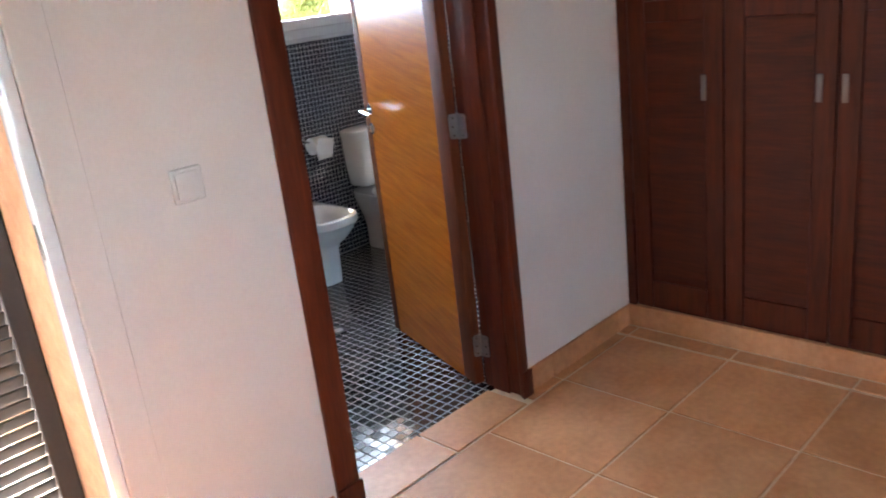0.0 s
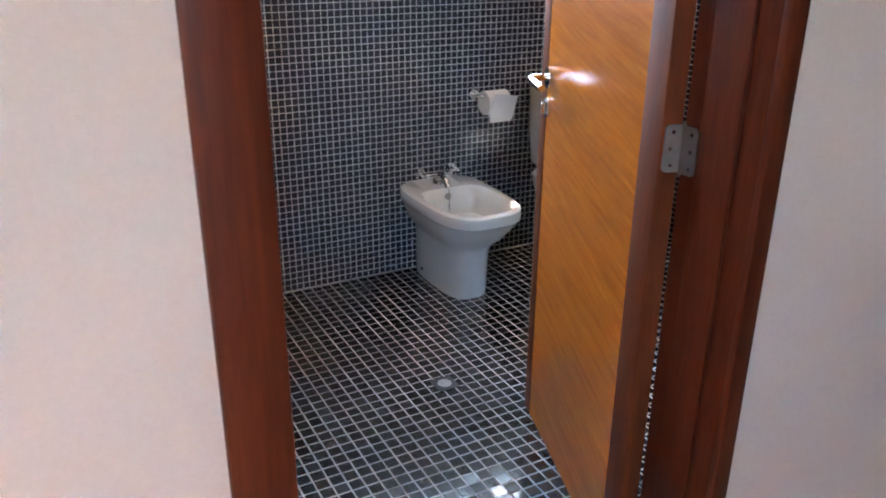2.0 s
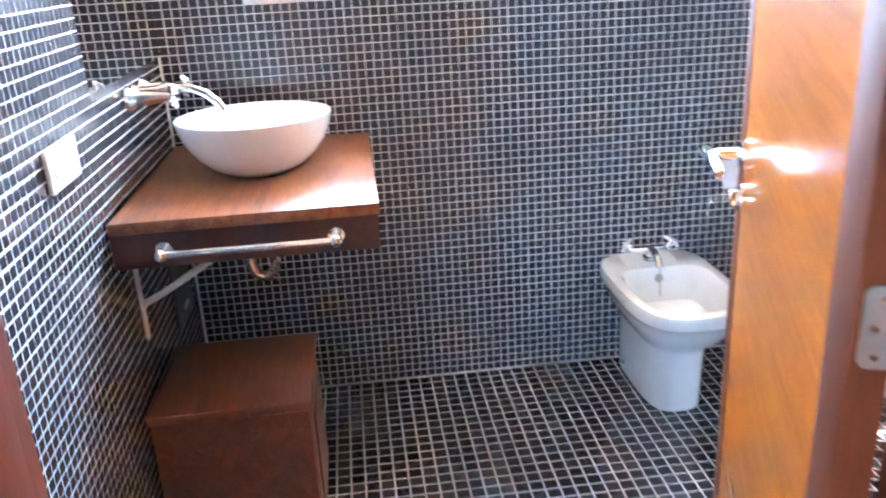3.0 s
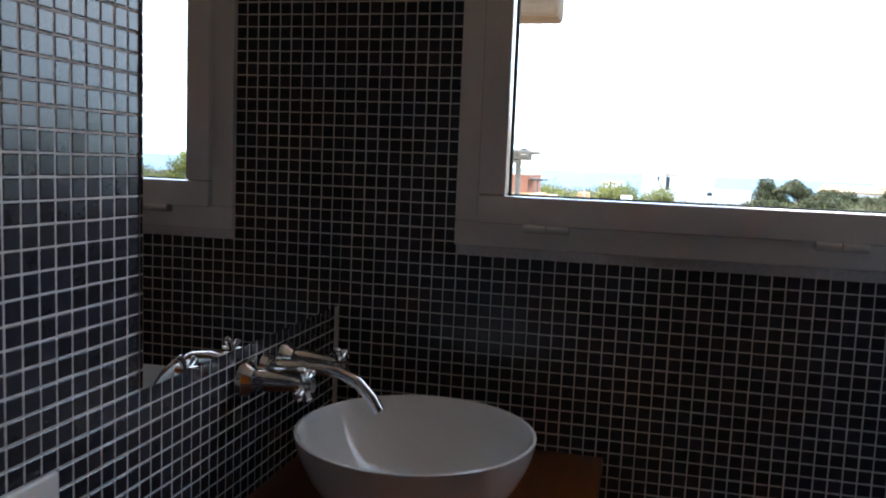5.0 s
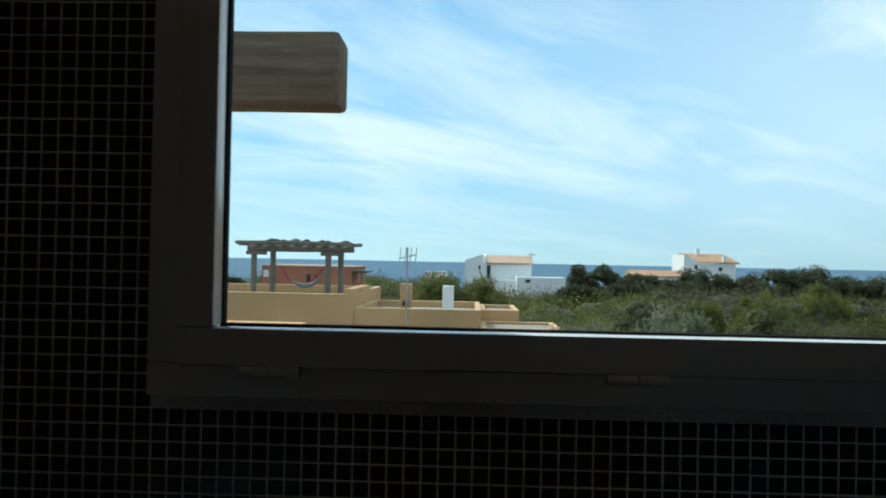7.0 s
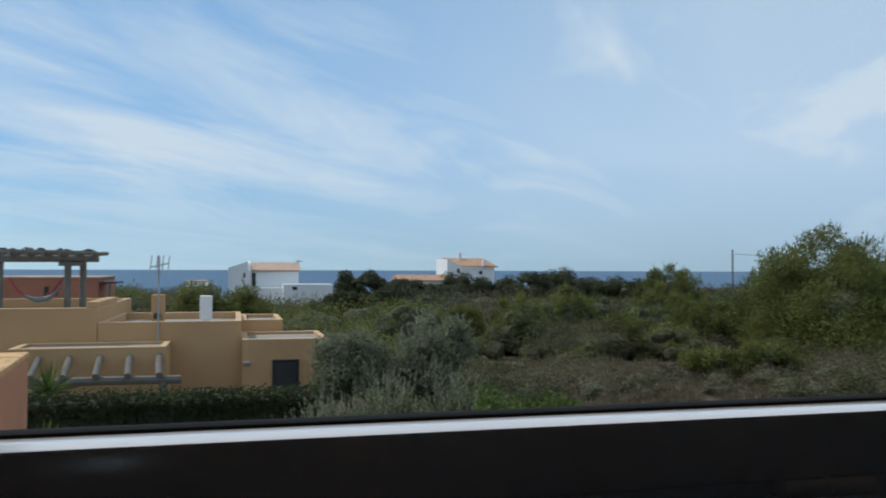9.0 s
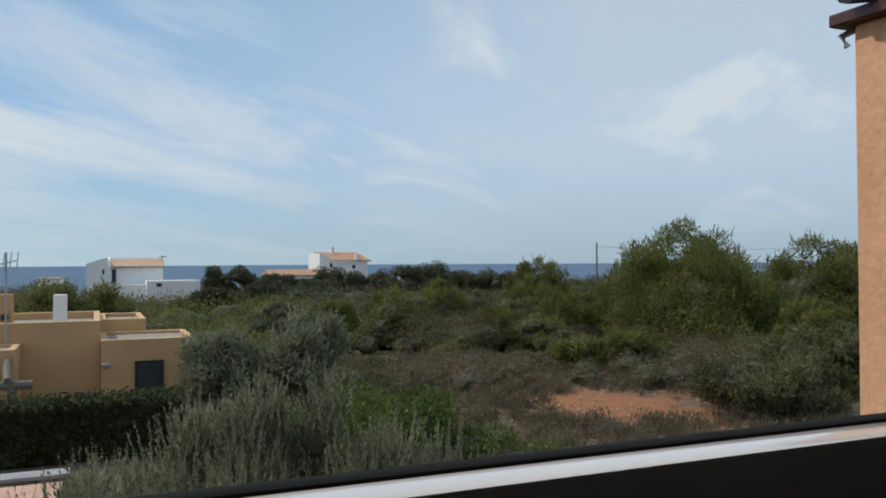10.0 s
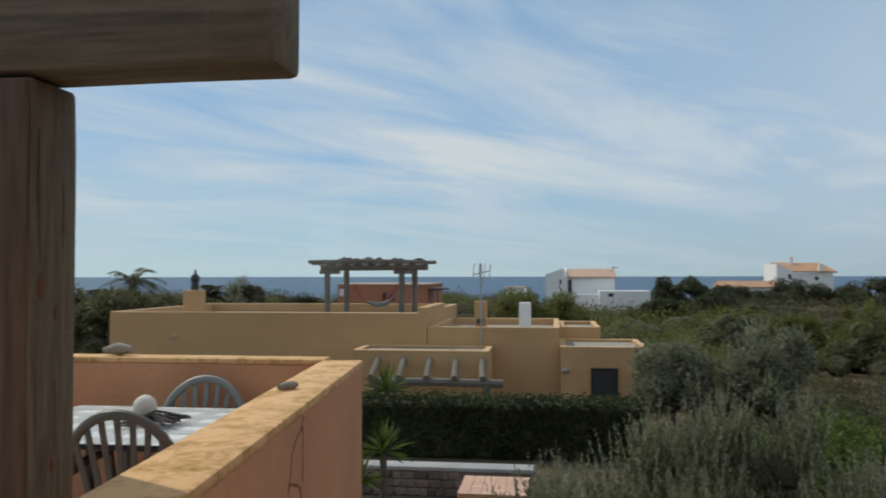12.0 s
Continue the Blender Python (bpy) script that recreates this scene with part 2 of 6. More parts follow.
M["ochre_light"] = mat("pale_ochre_coping", (0.62, 0.405, 0.215), 0.9, 0.08, 1.2, 18, 0.3, coords="World")
M["roof_grey"] = mat("roof_screed", (0.31, 0.28, 0.24), 0.9, 0.08, 0.8, 12, 0.3, coords="World")
M["white_wall"] = mat("white_render", (0.80, 0.79, 0.77), 0.9, 0.05, 0.4, 6, 0.2, coords="World")
M["roof_tile"] = mat("clay_roof", (0.50, 0.34, 0.25), 0.9, 0.15, 1.4, 9, 0.4, coords="World")
M["roof_orange"] = mat("terracotta_roof", (0.46, 0.27, 0.165), 0.9, 0.15, 1.4, 9, 0.4, coords="World")
M["brick_red"] = mat("red_render", (0.42, 0.17, 0.10), 0.9, 0.10, 0.8, 9, 0.3, coords="World")
M["dark"] = mat("dark_opening", (0.03, 0.032, 0.035), 0.5, 0.2, 3, 20, 0.1)
M["shutter"] = mat("black_louvre", (0.030, 0.029, 0.028), 0.45, 0.15, 9, 70, 0.15)
M["trellis"] = mat("grey_timber", (0.17, 0.15, 0.125), 0.9, 0.18, 3, 20, 0.5)
M["stone"] = mat("dark_rubble", (0.16, 0.125, 0.10), 0.9, 0.3, 4, 22, 0.7, rand=0.35, color2=(0.27, 0.215, 0.18))
M["stone_pale"] = mat("pale_field_stone", (0.30, 0.20, 0.13), 0.9, 0.2, 6, 30, 0.3, rand=0.3, color2=(0.44, 0.36, 0.28), coords="World")
M["leaf_olive"] = mat("olive_leaf", (0.175, 0.188, 0.108), 0.55, 0.3, 1.2, 14, 0, rand=0.35, color2=(0.34, 0.35, 0.225))
M["leaf_green"] = mat("mastic_leaf", (0.085, 0.135, 0.026), 0.5, 0.3, 1.0, 12, 0, rand=0.4, color2=(0.185, 0.250, 0.062))
M["leaf_hedge"] = mat("hedge_leaf", (0.034, 0.050, 0.018), 0.5, 0.3, 1.0, 12, 0, rand=0.4, color2=(0.085, 0.105, 0.042))
M["leaf_maquis"] = mat("maquis_leaf", (0.116, 0.121, 0.052), 0.65, 0.3, 0.25, 8, 0, rand=0.4, color2=(0.210, 0.200, 0.098), coords="World")
M["leaf_dry"] = mat("dry_scrub", (0.135, 0.112, 0.066), 0.8, 0.3, 0.3, 8, 0, rand=0.35, color2=(0.245, 0.200, 0.125), coords="World")
M["leaf_pine"] = mat("pine_needles", (0.125, 0.140, 0.032), 0.6, 0.3, 0.5, 8, 0, rand=0.4, color2=(0.255, 0.262, 0.075), coords="World")
M["leaf_dark"] = mat("dark_oak_leaf", (0.058, 0.070, 0.032), 0.6, 0.3, 0.5, 8, 0, rand=0.4, color2=(0.105, 0.110, 0.056), coords="World")
M["bark"] = mat("bark", (0.13, 0.10, 0.08), 0.9, 0.25, 4, 30, 0.8)
M["resin"] = mat("garden_resin", (0.20, 0.21, 0.20), 0.5, 0.08, 6, 60, 0.1)
M["resin_brown"] = mat("brown_resin", (0.10, 0.085, 0.07), 0.5, 0.08, 6, 60, 0.1)
M["cloth"] = mat("checked_oilcloth", (0.68, 0.70, 0.69), 0.5, 0.03, 6, 60, 0.1)
M["cloth_grey"] = mat("oilcloth_stripe", (0.46, 0.48, 0.47), 0.5, 0.04, 6, 60, 0.1)
M["egg"] = mat("pale_stone", (0.62, 0.58, 0.52), 0.8, 0.08, 8, 60, 0.2)
M["twig"] = mat("dry_twigs", (0.06, 0.05, 0.045), 0.9, 0.2, 10, 60, 0.2)
M["pebble"] = mat("grey_driftwood", (0.27, 0.24, 0.20), 0.9, 0.2, 12, 70, 0.5)
M["red_cloth"] = mat("red_hammock", (0.42, 0.06, 0.05), 0.9, 0.2, 8, 60, 0.2)
M["grey_metal"] = mat("antenna_metal", (0.42, 0.42, 0.42), 0.4, 0.1, 8, 60, 0.1, metal=0.8)
M["terrace"] = mat("terrace_tile", (0.48, 0.43, 0.385), 0.7, 0.08, 2, 30, 0.2, coords="World")
M["coping_grey"] = mat("grey_coping", (0.36, 0.355, 0.35), 0.9, 0.1, 2, 30, 0.3)
M["tile_pink"] = mat("pink_terrace_tile", (0.58, 0.36, 0.26), 0.7, 0.08, 2, 30, 0.2, rand=0.08)

mirror_glass = bpy.data.materials.new("mirror_glass")
mirror_glass.use_nodes = True
_b = mirror_glass.node_tree.nodes["Principled BSDF"]
_b.inputs["Base Color"].default_value = (0.86, 0.88, 0.88, 1)
_b.inputs["Metallic"].default_value, _b.inputs["Roughness"].default_value = 1.0, 0.01
M["mirror"] = mirror_glass
pane_glass = bpy.data.materials.new("window_glass")
pane_glass.use_nodes = True
_n, _l = pane_glass.node_tree.nodes, pane_glass.node_tree.links
_n.clear()
_o, _t, _g, _m = (_n.new("ShaderNodeOutputMaterial"), _n.new("ShaderNodeBsdfTransparent"), _n.new("ShaderNodeBsdfGlossy"), _n.new("ShaderNodeMixShader"))
_t.inputs[0].default_value = (0.97, 0.985, 0.98, 1)
_g.inputs["Roughness"].default_value = 0.01
_f = _n.new("ShaderNodeLayerWeight")
_p = _n.new("ShaderNodeMath"); _p.operation = "POWER"; _p.inputs[1].default_value = 5.0
_q = _n.new("ShaderNodeMath"); _q.operation = "MULTIPLY_ADD"; _q.inputs[1].default_value, _q.inputs[2].default_value = 0.8, 0.012
_l.new(_f.outputs["Facing"], _p.inputs[0]); _l.new(_p.outputs[0], _q.inputs[0]); _l.new(_q.outputs[0], _m.inputs[0]); _l.new(_t.outputs[0], _m.inputs[1]); _l.new(_g.outputs[0], _m.inputs[2]); _l.new(_m.outputs[0], _o.inputs[0])
M["pane"] = pane_glass

sea_mat = mat("sea", (0.060, 0.125, 0.200), 0.55, 0.15, 0.05, 0.6, 0.6, coords="World", stretch=(0.25, 1, 1), bump_dist=0.3, spec=0.25)
M["sea"] = sea_mat

# leaves let part of the light through
for key_ in ("leaf_olive", "leaf_green", "leaf_hedge", "leaf_maquis", "leaf_dry", "leaf_pine", "leaf_dark"):
    _n, _l = M[key_].node_tree.nodes, M[key_].node_tree.links
    _b, _o = _n["Principled BSDF"], _n["Material Output"]
    _b.inputs["Specular IOR Level"].default_value = 0.2
    _t, _m = _n.new("ShaderNodeBsdfTranslucent"), _n.new("ShaderNodeMixShader")
    _m.inputs[0].default_value = 0.42
    _l.new(_b.inputs["Base Color"].links[0].from_socket, _t.inputs["Color"])
    _l.new(_b.outputs[0], _m.inputs[1]); _l.new(_t.outputs[0], _m.inputs[2]); _l.new(_m.outputs[0], _o.inputs["Surface"])

# ---- mesh helpers ----


def bm_new():
    return bmesh.new()


def box(bm, x0, y0, z0, x1, y1, z1, bevel=0.0, seg=1):
    """A box between two corners, its edges rounded by bevel."""
    r = bmesh.ops.create_cube(bm, size=1.0)
    vs = r["verts"]
    bmesh.ops.scale(bm, vec=(abs(x1 - x0), abs(y1 - y0), abs(z1 - z0)), verts=vs)
    bmesh.ops.translate(bm, vec=((x0 + x1) / 2, (y0 + y1) / 2, (z0 + z1) / 2), verts=vs)
    if bevel:
        es = list({e for v in vs for e in v.link_edges})
        bmesh.ops.bevel(bm, geom=es, offset=bevel, segments=seg, affect="EDGES", profile=0.5)
    return bm


def rod(bm, a, b, r0, r1=None, n=12):
    """A round bar from a to b."""
    a, b = Vector(a), Vector(b)
    d = b - a
    r1 = r0 if r1 is None else r1
    m = Matrix.Translation((a + b) / 2) @ d.to_track_quat("Z", "Y").to_matrix().to_4x4()
    bmesh.ops.create_cone(bm, cap_ends=True, segments=n, radius1=r0, radius2=r1, depth=d.length, matrix=m)
    return bm


def tube(bm, pts, r, n=10):
    """A bent bar through points; r is one radius or a list."""
    pts = [Vector(p) for p in pts]
    rs = r if isinstance(r, (list, tuple)) else [r] * len(pts)
    rings = []
    for i, p in enumerate(pts):
        d = (pts[min(i + 1, len(pts) - 1)] - pts[max(i - 1, 0)]).normalized()
        q = d.to_track_quat("Z", "Y")
        rings.append([bm.verts.new(p + q @ Vector((math.cos(2 * math.pi * k / n) * rs[i], math.sin(2 * math.pi * k / n) * rs[i], 0))) for k in range(n)])
    for a, b in zip(rings, rings[1:]):
        for k in range(n):
            bm.faces.new((a[k], a[(k + 1) % n], b[(k + 1) % n], b[k]))
    bm.faces.new(rings[0][::-1]); bm.faces.new(rings[-1])
    return bm


def ball(bm, c, r, sx=1, sy=1, sz=1, u=16, v=10):
    m = Matrix.Translation(c) @ Matrix.Diagonal((r * sx, r * sy, r * sz, 1))
    bmesh.ops.create_uvsphere(bm, u_segments=u, v_segments=v, radius=1, matrix=m)
    return bm


def rings(bm, sections, close_bottom=True, close_top=True):
    """Skin a stack of closed rings, each a list of points of one length."""
    vs = [[bm.verts.new(p) for p in s] for s in sections]
    n = len(vs[0])
    for a, b in zip(vs, vs[1:]):
        for k in range(n):
            bm.faces.new((a[k], a[(k + 1) % n], b[(k + 1) % n], b[k]))
    if close_bottom:
        bm.faces.new(vs[0][::-1])
    if close_top:
        bm.faces.new(vs[-1])
    return bm


def mesh_of(name, bm, material, smooth=False):
    bmesh.ops.recalc_face_normals(bm, faces=bm.faces)
    me = bpy.data.meshes.new(name)
    bm.to_mesh(me)
    bm.free()
    me.materials.append(material)
    if smooth:
        me.polygons.foreach_set("use_smooth", [True] * len(me.polygons))
        me.set_sharp_from_angle(angle=radians(40))
    return me


def part(name, bm, material, parent, label="", smooth=False, m=None):
    """One mesh as a part of a thing."""
    ob = new(name, mesh_of(name, bm, material, smooth))
    ob.parent = parent
    if m is not None:
        ob.matrix_local = m
    if label:
        ob["label"] = label
    return ob


def thing(name, m, label, category, group="", kind=""):
    """An empty at a thing's base, for its parts."""
    ob = new(name)
    ob.empty_display_size = 0.1
    ob.matrix_world = m if isinstance(m, Matrix) else pose(*m)
    return tagged(ob, label, category, group, kind)


def solid(name, bm, material, label, category="", kind="structure", smooth=False):
    """A thing or piece of the setting made of one mesh, in the world's own axes."""
    return tagged(new(name, mesh_of(name, bm, material, smooth)), label, category, "", kind)


def raw(name, verts, faces, material, smooth=False):
    me = bpy.data.meshes.new(name)
    me.from_pydata(verts, [], faces)
    me.materials.append(material)
    if smooth:
        me.polygons.foreach_set("use_smooth", [True] * len(me.polygons))
    return new(name, me)

# ---- structure ----
PITCH, TS, TH = 0.0265, 0.0236, 0.0010
BX1, DY0, DY1, CEIL = 2.75, -2.08, -1.90, 2.50    # bathroom's far side wall, door wall, ceiling
WX0, WX1, WZ0, WZ1 = 0.262, 2.32, 1.32, 2.22      # window frame, outer
MY0, MZ0 = -0.730, 1.1665                          # mirror's free end and lower edge


def slab(name, boxes, material, label, kind="structure", bevel=0.0, smooth=False):
    bm = bm_new()
    for b in boxes:
        box(bm, *b, bevel)
    return solid(name, bm, material, label, kind=kind, smooth=smooth)


# window wall: tiled leaf inside, stucco leaf outside, both with the window's hole
o = 0.02
wall_window = slab("wall_window", [(-0.1, 0.003, 0, WX0 + o, 0.10, CEIL), (WX1 - o, 0.003, 0, BX1 + 0.1, 0.10, CEIL),
                                   (WX0 + o, 0.003, 0, WX1 - o, 0.10, WZ0 + o), (WX0 + o, 0.003, WZ1 - o, WX1 - o, 0.10, CEIL)],
                   M["grout"], "dark glass mosaic wall with pale joints under the window")
slab("wall_exterior", [(-0.28, 0.104, -3.2, WX0 + o, 0.27, 2.8), (WX1 - o, 0.104, -3.2, 5.0, 0.27, 2.8),
                       (WX0 + o, 0.104, -3.2, WX1 - o, 0.27, WZ0 + o), (WX0 + o, 0.104, WZ1 - o, WX1 - o, 0.27, 2.8)],
     M["stucco"], "orange stuccoed outer wall round the window")
wall_mirror = slab("wall_mirror", [(-0.10, DY1, 0, -0.003, 0.003, CEIL)], M["grout"], "dark glass mosaic wall behind the basin and mirror")
slab("wall_side_exterior", [(-0.28, DY0 + 0.02, -0.02, -0.104, 0.104, 2.8)], M["stucco"], "orange stuccoed wall towards the terrace")
wall_far = slab("wall_far_side", [(BX1 + 0.003, DY1, 0, BX1 + 0.12, 0.003, CEIL)], M["grout"], "dark glass mosaic side wall of the bathroom")
# door wall: bathroom leaf (tiled) and hall leaf (painted); opening between the linings
OX0, OX1, OZ = 0.215, 1.112, 2.07
wall_door_bath = slab("wall_door_bathroom_side", [(-0.003, DY1 - 0.05, 0, OX0, DY1 - 0.003, CEIL), (OX1, DY1 - 0.05, 0, BX1, DY1 - 0.003, CEIL),
                      (OX0, DY1 - 0.05, OZ, OX1, DY1 - 0.003, CEIL)], M["grout"], "dark glass mosaic wall round the door")
HX0, HX1, HY0 = -3.2, 2.45, -5.6
GX0, GX1, GZ = -1.70, -0.419, 2.12                 # terrace door opening
slab("wall_hall", [(GX1, DY0, 0, OX0, DY1 - 0.052, CEIL), (OX1, DY0, 0, HX1, DY1 - 0.052, CEIL), (OX0, DY0, OZ, OX1, DY1 - 0.052, CEIL),
                   (HX0, DY0, 0, GX0, DY1 - 0.052, CEIL), (GX0, DY0, GZ, GX1, DY1 - 0.052, CEIL)],
     M["paint"], "warm white plastered hall wall with a bathroom door")
slab("plaster_trim", [(GX1 + 0.001, DY0 - 0.004, 0.0, -0.330, DY0 - 0.0003, CEIL - 0.001)], M["paint"], "slightly raised plaster strip beside the terrace door", bevel=0.0018)
BW = (-1.25, -0.50, 1.0, 2.1)                     # daylight window behind the walk: x0, x1, z0, z1
slab("wall_hall_back", [(HX0, HY0 - 0.12, 0, BW[0], HY0, CEIL), (BW[1], HY0 - 0.12, 0, HX1, HY0, CEIL), (BW[0], HY0 - 0.12, 0, BW[1], HY0, BW[2]), (BW[0], HY0 - 0.12, BW[3], BW[1], HY0, CEIL)], M["paint"], "plain white plastered wall")
slab("wall_hall_left", [(HX0 - 0.12, HY0, 0, HX0, DY1, CEIL)], M["paint"], "plain white plastered wall")
slab("wall_hall_right", [(HX1, HY0, 0, HX1 + 0.12, DY0, CEIL)], M["paint"], "plain white plastered wall behind the wardrobe")
slab("ceiling_bathroom", [(-0.1, DY1 - 0.05, CEIL, BX1 + 0.12, 0.1, CEIL + 0.12)], M["ceiling"], "plain white bathroom ceiling")
slab("ceiling_hall", [(HX0 - 0.12, HY0 - 0.12, CEIL, HX1 + 0.12, DY1 - 0.052, CEIL + 0.12)], M["ceiling"], "plain white hall ceiling")
floor_bath = slab("floor_bathroom", [(-0.1, -1.93, -0.12, BX1 + 0.12, 0.10, -0.003)], M["grout_floor"], "dark glossy mosaic bathroom floor with pale joints")
floor_hall = slab("floor_hall", [(HX0 - 0.12, HY0 - 0.12, -0.12, HX1 + 0.12, -1.932, -0.006)], M["joint"], "terracotta tiled hall floor with sandy joints")

# door lining and architraves
door_frame = thing("door_frame", (0.65, -2.0, 0), "red-brown mahogany door frame round the bathroom doorway", "door frame", kind="structure")


def world_part(name, boxes, material, parent, label="", bevel=0.004, seg=2):
    bm = bm_new()
    for b in boxes:
        box(bm, *b, bevel, seg)
    bmesh.ops.transform(bm, matrix=parent.matrix_world.inverted(), verts=bm.verts)
    return part(name, bm, material, parent, label, smooth=bevel > 0)


bpy.context.view_layer.update()
world_part("jamb", [(OX0 + 0.001, DY0 + 0.002, 0, OX0 + 0.04, DY1 + 0.004, OZ - 0.04)], M["wood_red"], door_frame)
world_part("jamb", [(OX1 - 0.04, DY0 + 0.002, 0, OX1 - 0.001, DY1 + 0.004, OZ - 0.04)], M["wood_red"], door_frame)
world_part("door_stop", [(OX0 + 0.041, DY0 + 0.05, 0, OX0 + 0.052, DY1 - 0.045, OZ - 0.05)], M["wood_red"], door_frame)
world_part("door_stop", [(OX1 - 0.052, DY0 + 0.05, 0, OX1 - 0.041, DY1 - 0.045, OZ - 0.05)], M["wood_red"], door_frame)
world_part("head", [(OX0, DY0 + 0.002, OZ - 0.04, OX1, DY1 + 0.004, OZ - 0.001)], M["wood_red"], door_frame)
world_part("architrave", [(0.163, DY0 - 0.018, 0.0, 0.251, DY0 - 0.001, OZ + 0.05)], M["wood_red"], door_frame, bevel=0.006)
world_part("architrave", [(1.060, DY0 - 0.018, 0.0, 1.104, DY0 - 0.001, OZ + 0.05)], M["wood_red"], door_frame, bevel=0.006)
world_part("architrave", [(0.252, DY0 - 0.018, OZ - 0.035, 1.059, DY0 - 0.001, OZ + 0.05)], M["wood_red"], door_frame, bevel=0.006)
world_part("plinth_block", [(1.054, DY0 - 0.028, 0.0, 1.114, DY0 - 0.0185, 0.11)], M["wood_red"], door_frame)
world_part("plinth_block", [(0.157, DY0 - 0.028, 0.0, 0.256, DY0 - 0.0185, 0.11)], M["wood_red"], door_frame)

# the door, swung into the bathroom; its own x runs from the hinge edge to the free edge
DOOR_W, DOOR_T, DOOR_H = 0.755, 0.040, 2.02
door = thing("door_1", pose(1.073, -1.893, 0.008, 0, 0, 72.5), "open wooden door with amber veneer and dark red edging", "door", kind="structure")
bm = bm_new(); box(bm, 0.004, 0.0, 0, 0.094, DOOR_T, DOOR_H, 0.003, 2); part("hinge_stile", bm, M["wood_edge"], door, "dark red-brown edging strip", True)
bm = bm_new(); box(bm, DOOR_W - 0.05, 0.0, 0, DOOR_W, DOOR_T, DOOR_H, 0.003, 2); part("lock_stile", bm, M["wood_edge"], door, "dark red-brown edging strip", True)
bm = bm_new(); box(bm, 0.0945, 0.002, 0, DOOR_W - 0.0505, DOOR_T - 0.002, DOOR_H); part("veneer_panel", bm, M["wood_veneer"], door, "amber veneer with wavy cross grain")


def lever(side):
    """Lever handle with round roses for one face of the door."""
    yy = DOOR_T if side > 0 else 0.0
    s = side
    h = bm_new()
    rod(h, (0.68, yy, 1.045), (0.68, yy + s * 0.009, 1.045), 0.026, n=24)
    tube(h, [(0.68, yy, 1.045), (0.68, yy + s * 0.045, 1.045), (0.672, yy + s * 0.056, 1.045), (0.655, yy + s * 0.060, 1.045),
             (0.60, yy + s * 0.060, 1.043), (0.565, yy + s * 0.058, 1.040)], [0.0095, 0.0095, 0.010, 0.0105, 0.0105, 0.009], 12)
    part("door_handle", h, M["chrome"], door, "chrome lever handle", True)
    k = bm_new()
    rod(k, (0.68, yy, 0.965), (0.68, yy + s * 0.008, 0.965), 0.025, n=24)
    box(k, 0.676, yy + s * 0.008, 0.950, 0.684, yy + s * 0.022, 0.980, 0.002)
    part("thumb_turn", k, M["chrome"], door, "chrome lock rose", True)


lever(1); lever(-1)
for hz in (0.165, 1.035, 1.80):
    b = bm_new()
    box(b, 0.0, -0.003, hz - 0.045, 0.0035, DOOR_T - 0.006, hz + 0.045)
    bmesh.ops.bevel(b, geom=[e for e in b.edges if abs(e.verts[0].co.x - e.verts[1].co.x) > 0.003 and e.verts[0].co.y > 0.01], offset=0.010, segments=4, affect="EDGES", profile=0.5)
    part("hinge", b, M["steel"], door, "brushed steel butt hinge with rounded corners", True)
    b = bm_new()
    for k, (z0, z1) in enumerate(((-0.050, -0.018), (-0.0175, 0.0175), (0.018, 0.050))):
        rod(b, (-0.002, -0.006, hz + z0), (-0.002, -0.006, hz + z1), 0.0078, n=14)
    part("hinge_pin", b, M["steel"], door, "steel hinge knuckles", True)
    for k in (-0.032, 0.0, 0.032):
        b = bm_new(); rod(b, (-0.0012, 0.022 - abs(k) * 0.1, hz + k), (0.002, 0.022 - abs(k) * 0.1, hz + k), 0.0036, n=8)
        part("screw", b, M["chrome"], door)
    b = bm_new()
    box(b, OX1 - 0.0440, DY1 - 0.036, hz - 0.037, OX1 - 0.0405, DY1 + 0.002, hz + 0.053)
    bmesh.ops.bevel(b, geom=[e for e in b.edges if abs(e.verts[0].co.x - e.verts[1].co.x) > 0.003 and e.verts[0].co.y < DY1 - 0.02], offset=0.010, segments=4, affect="EDGES", profile=0.5)
    bmesh.ops.transform(b, matrix=door_frame.matrix_world.inverted(), verts=b.verts)
    part("hinge_leaf", b, M["steel"], door_frame, "brushed steel hinge leaf")
    for k in (-0.024, 0.008, 0.040):
        b = bm_new(); rod(b, (OX1 - 0.0452, DY1 - 0.022, hz + k), (OX1 - 0.042, DY1 - 0.022, hz + k), 0.0036, n=8)
        bmesh.ops.transform(b, matrix=door_frame.matrix_world.inverted(), verts=b.verts)
        part("screw", b, M["chrome"], door_frame)

# window: outer frame, sash, gasket, pane and hinges
window_1 = thing("window_1", (WX0, 0, WZ0), "wide white aluminium window with one large pane", "window", kind="structure")
bpy.context.view_layer.update()


def rect_ring(x0, z0, x1, z1, w, y0, y1):
    return [(x0, y0, z0, x1, y1, z0 + w), (x0, y0, z1 - w, x1, y1, z1), (x0, y0, z0 + w + 0.0003, x0 + w, y1, z1 - w - 0.0003), (x1 - w, y0, z0 + w + 0.0003, x1, y1, z1 - w - 0.0003)]


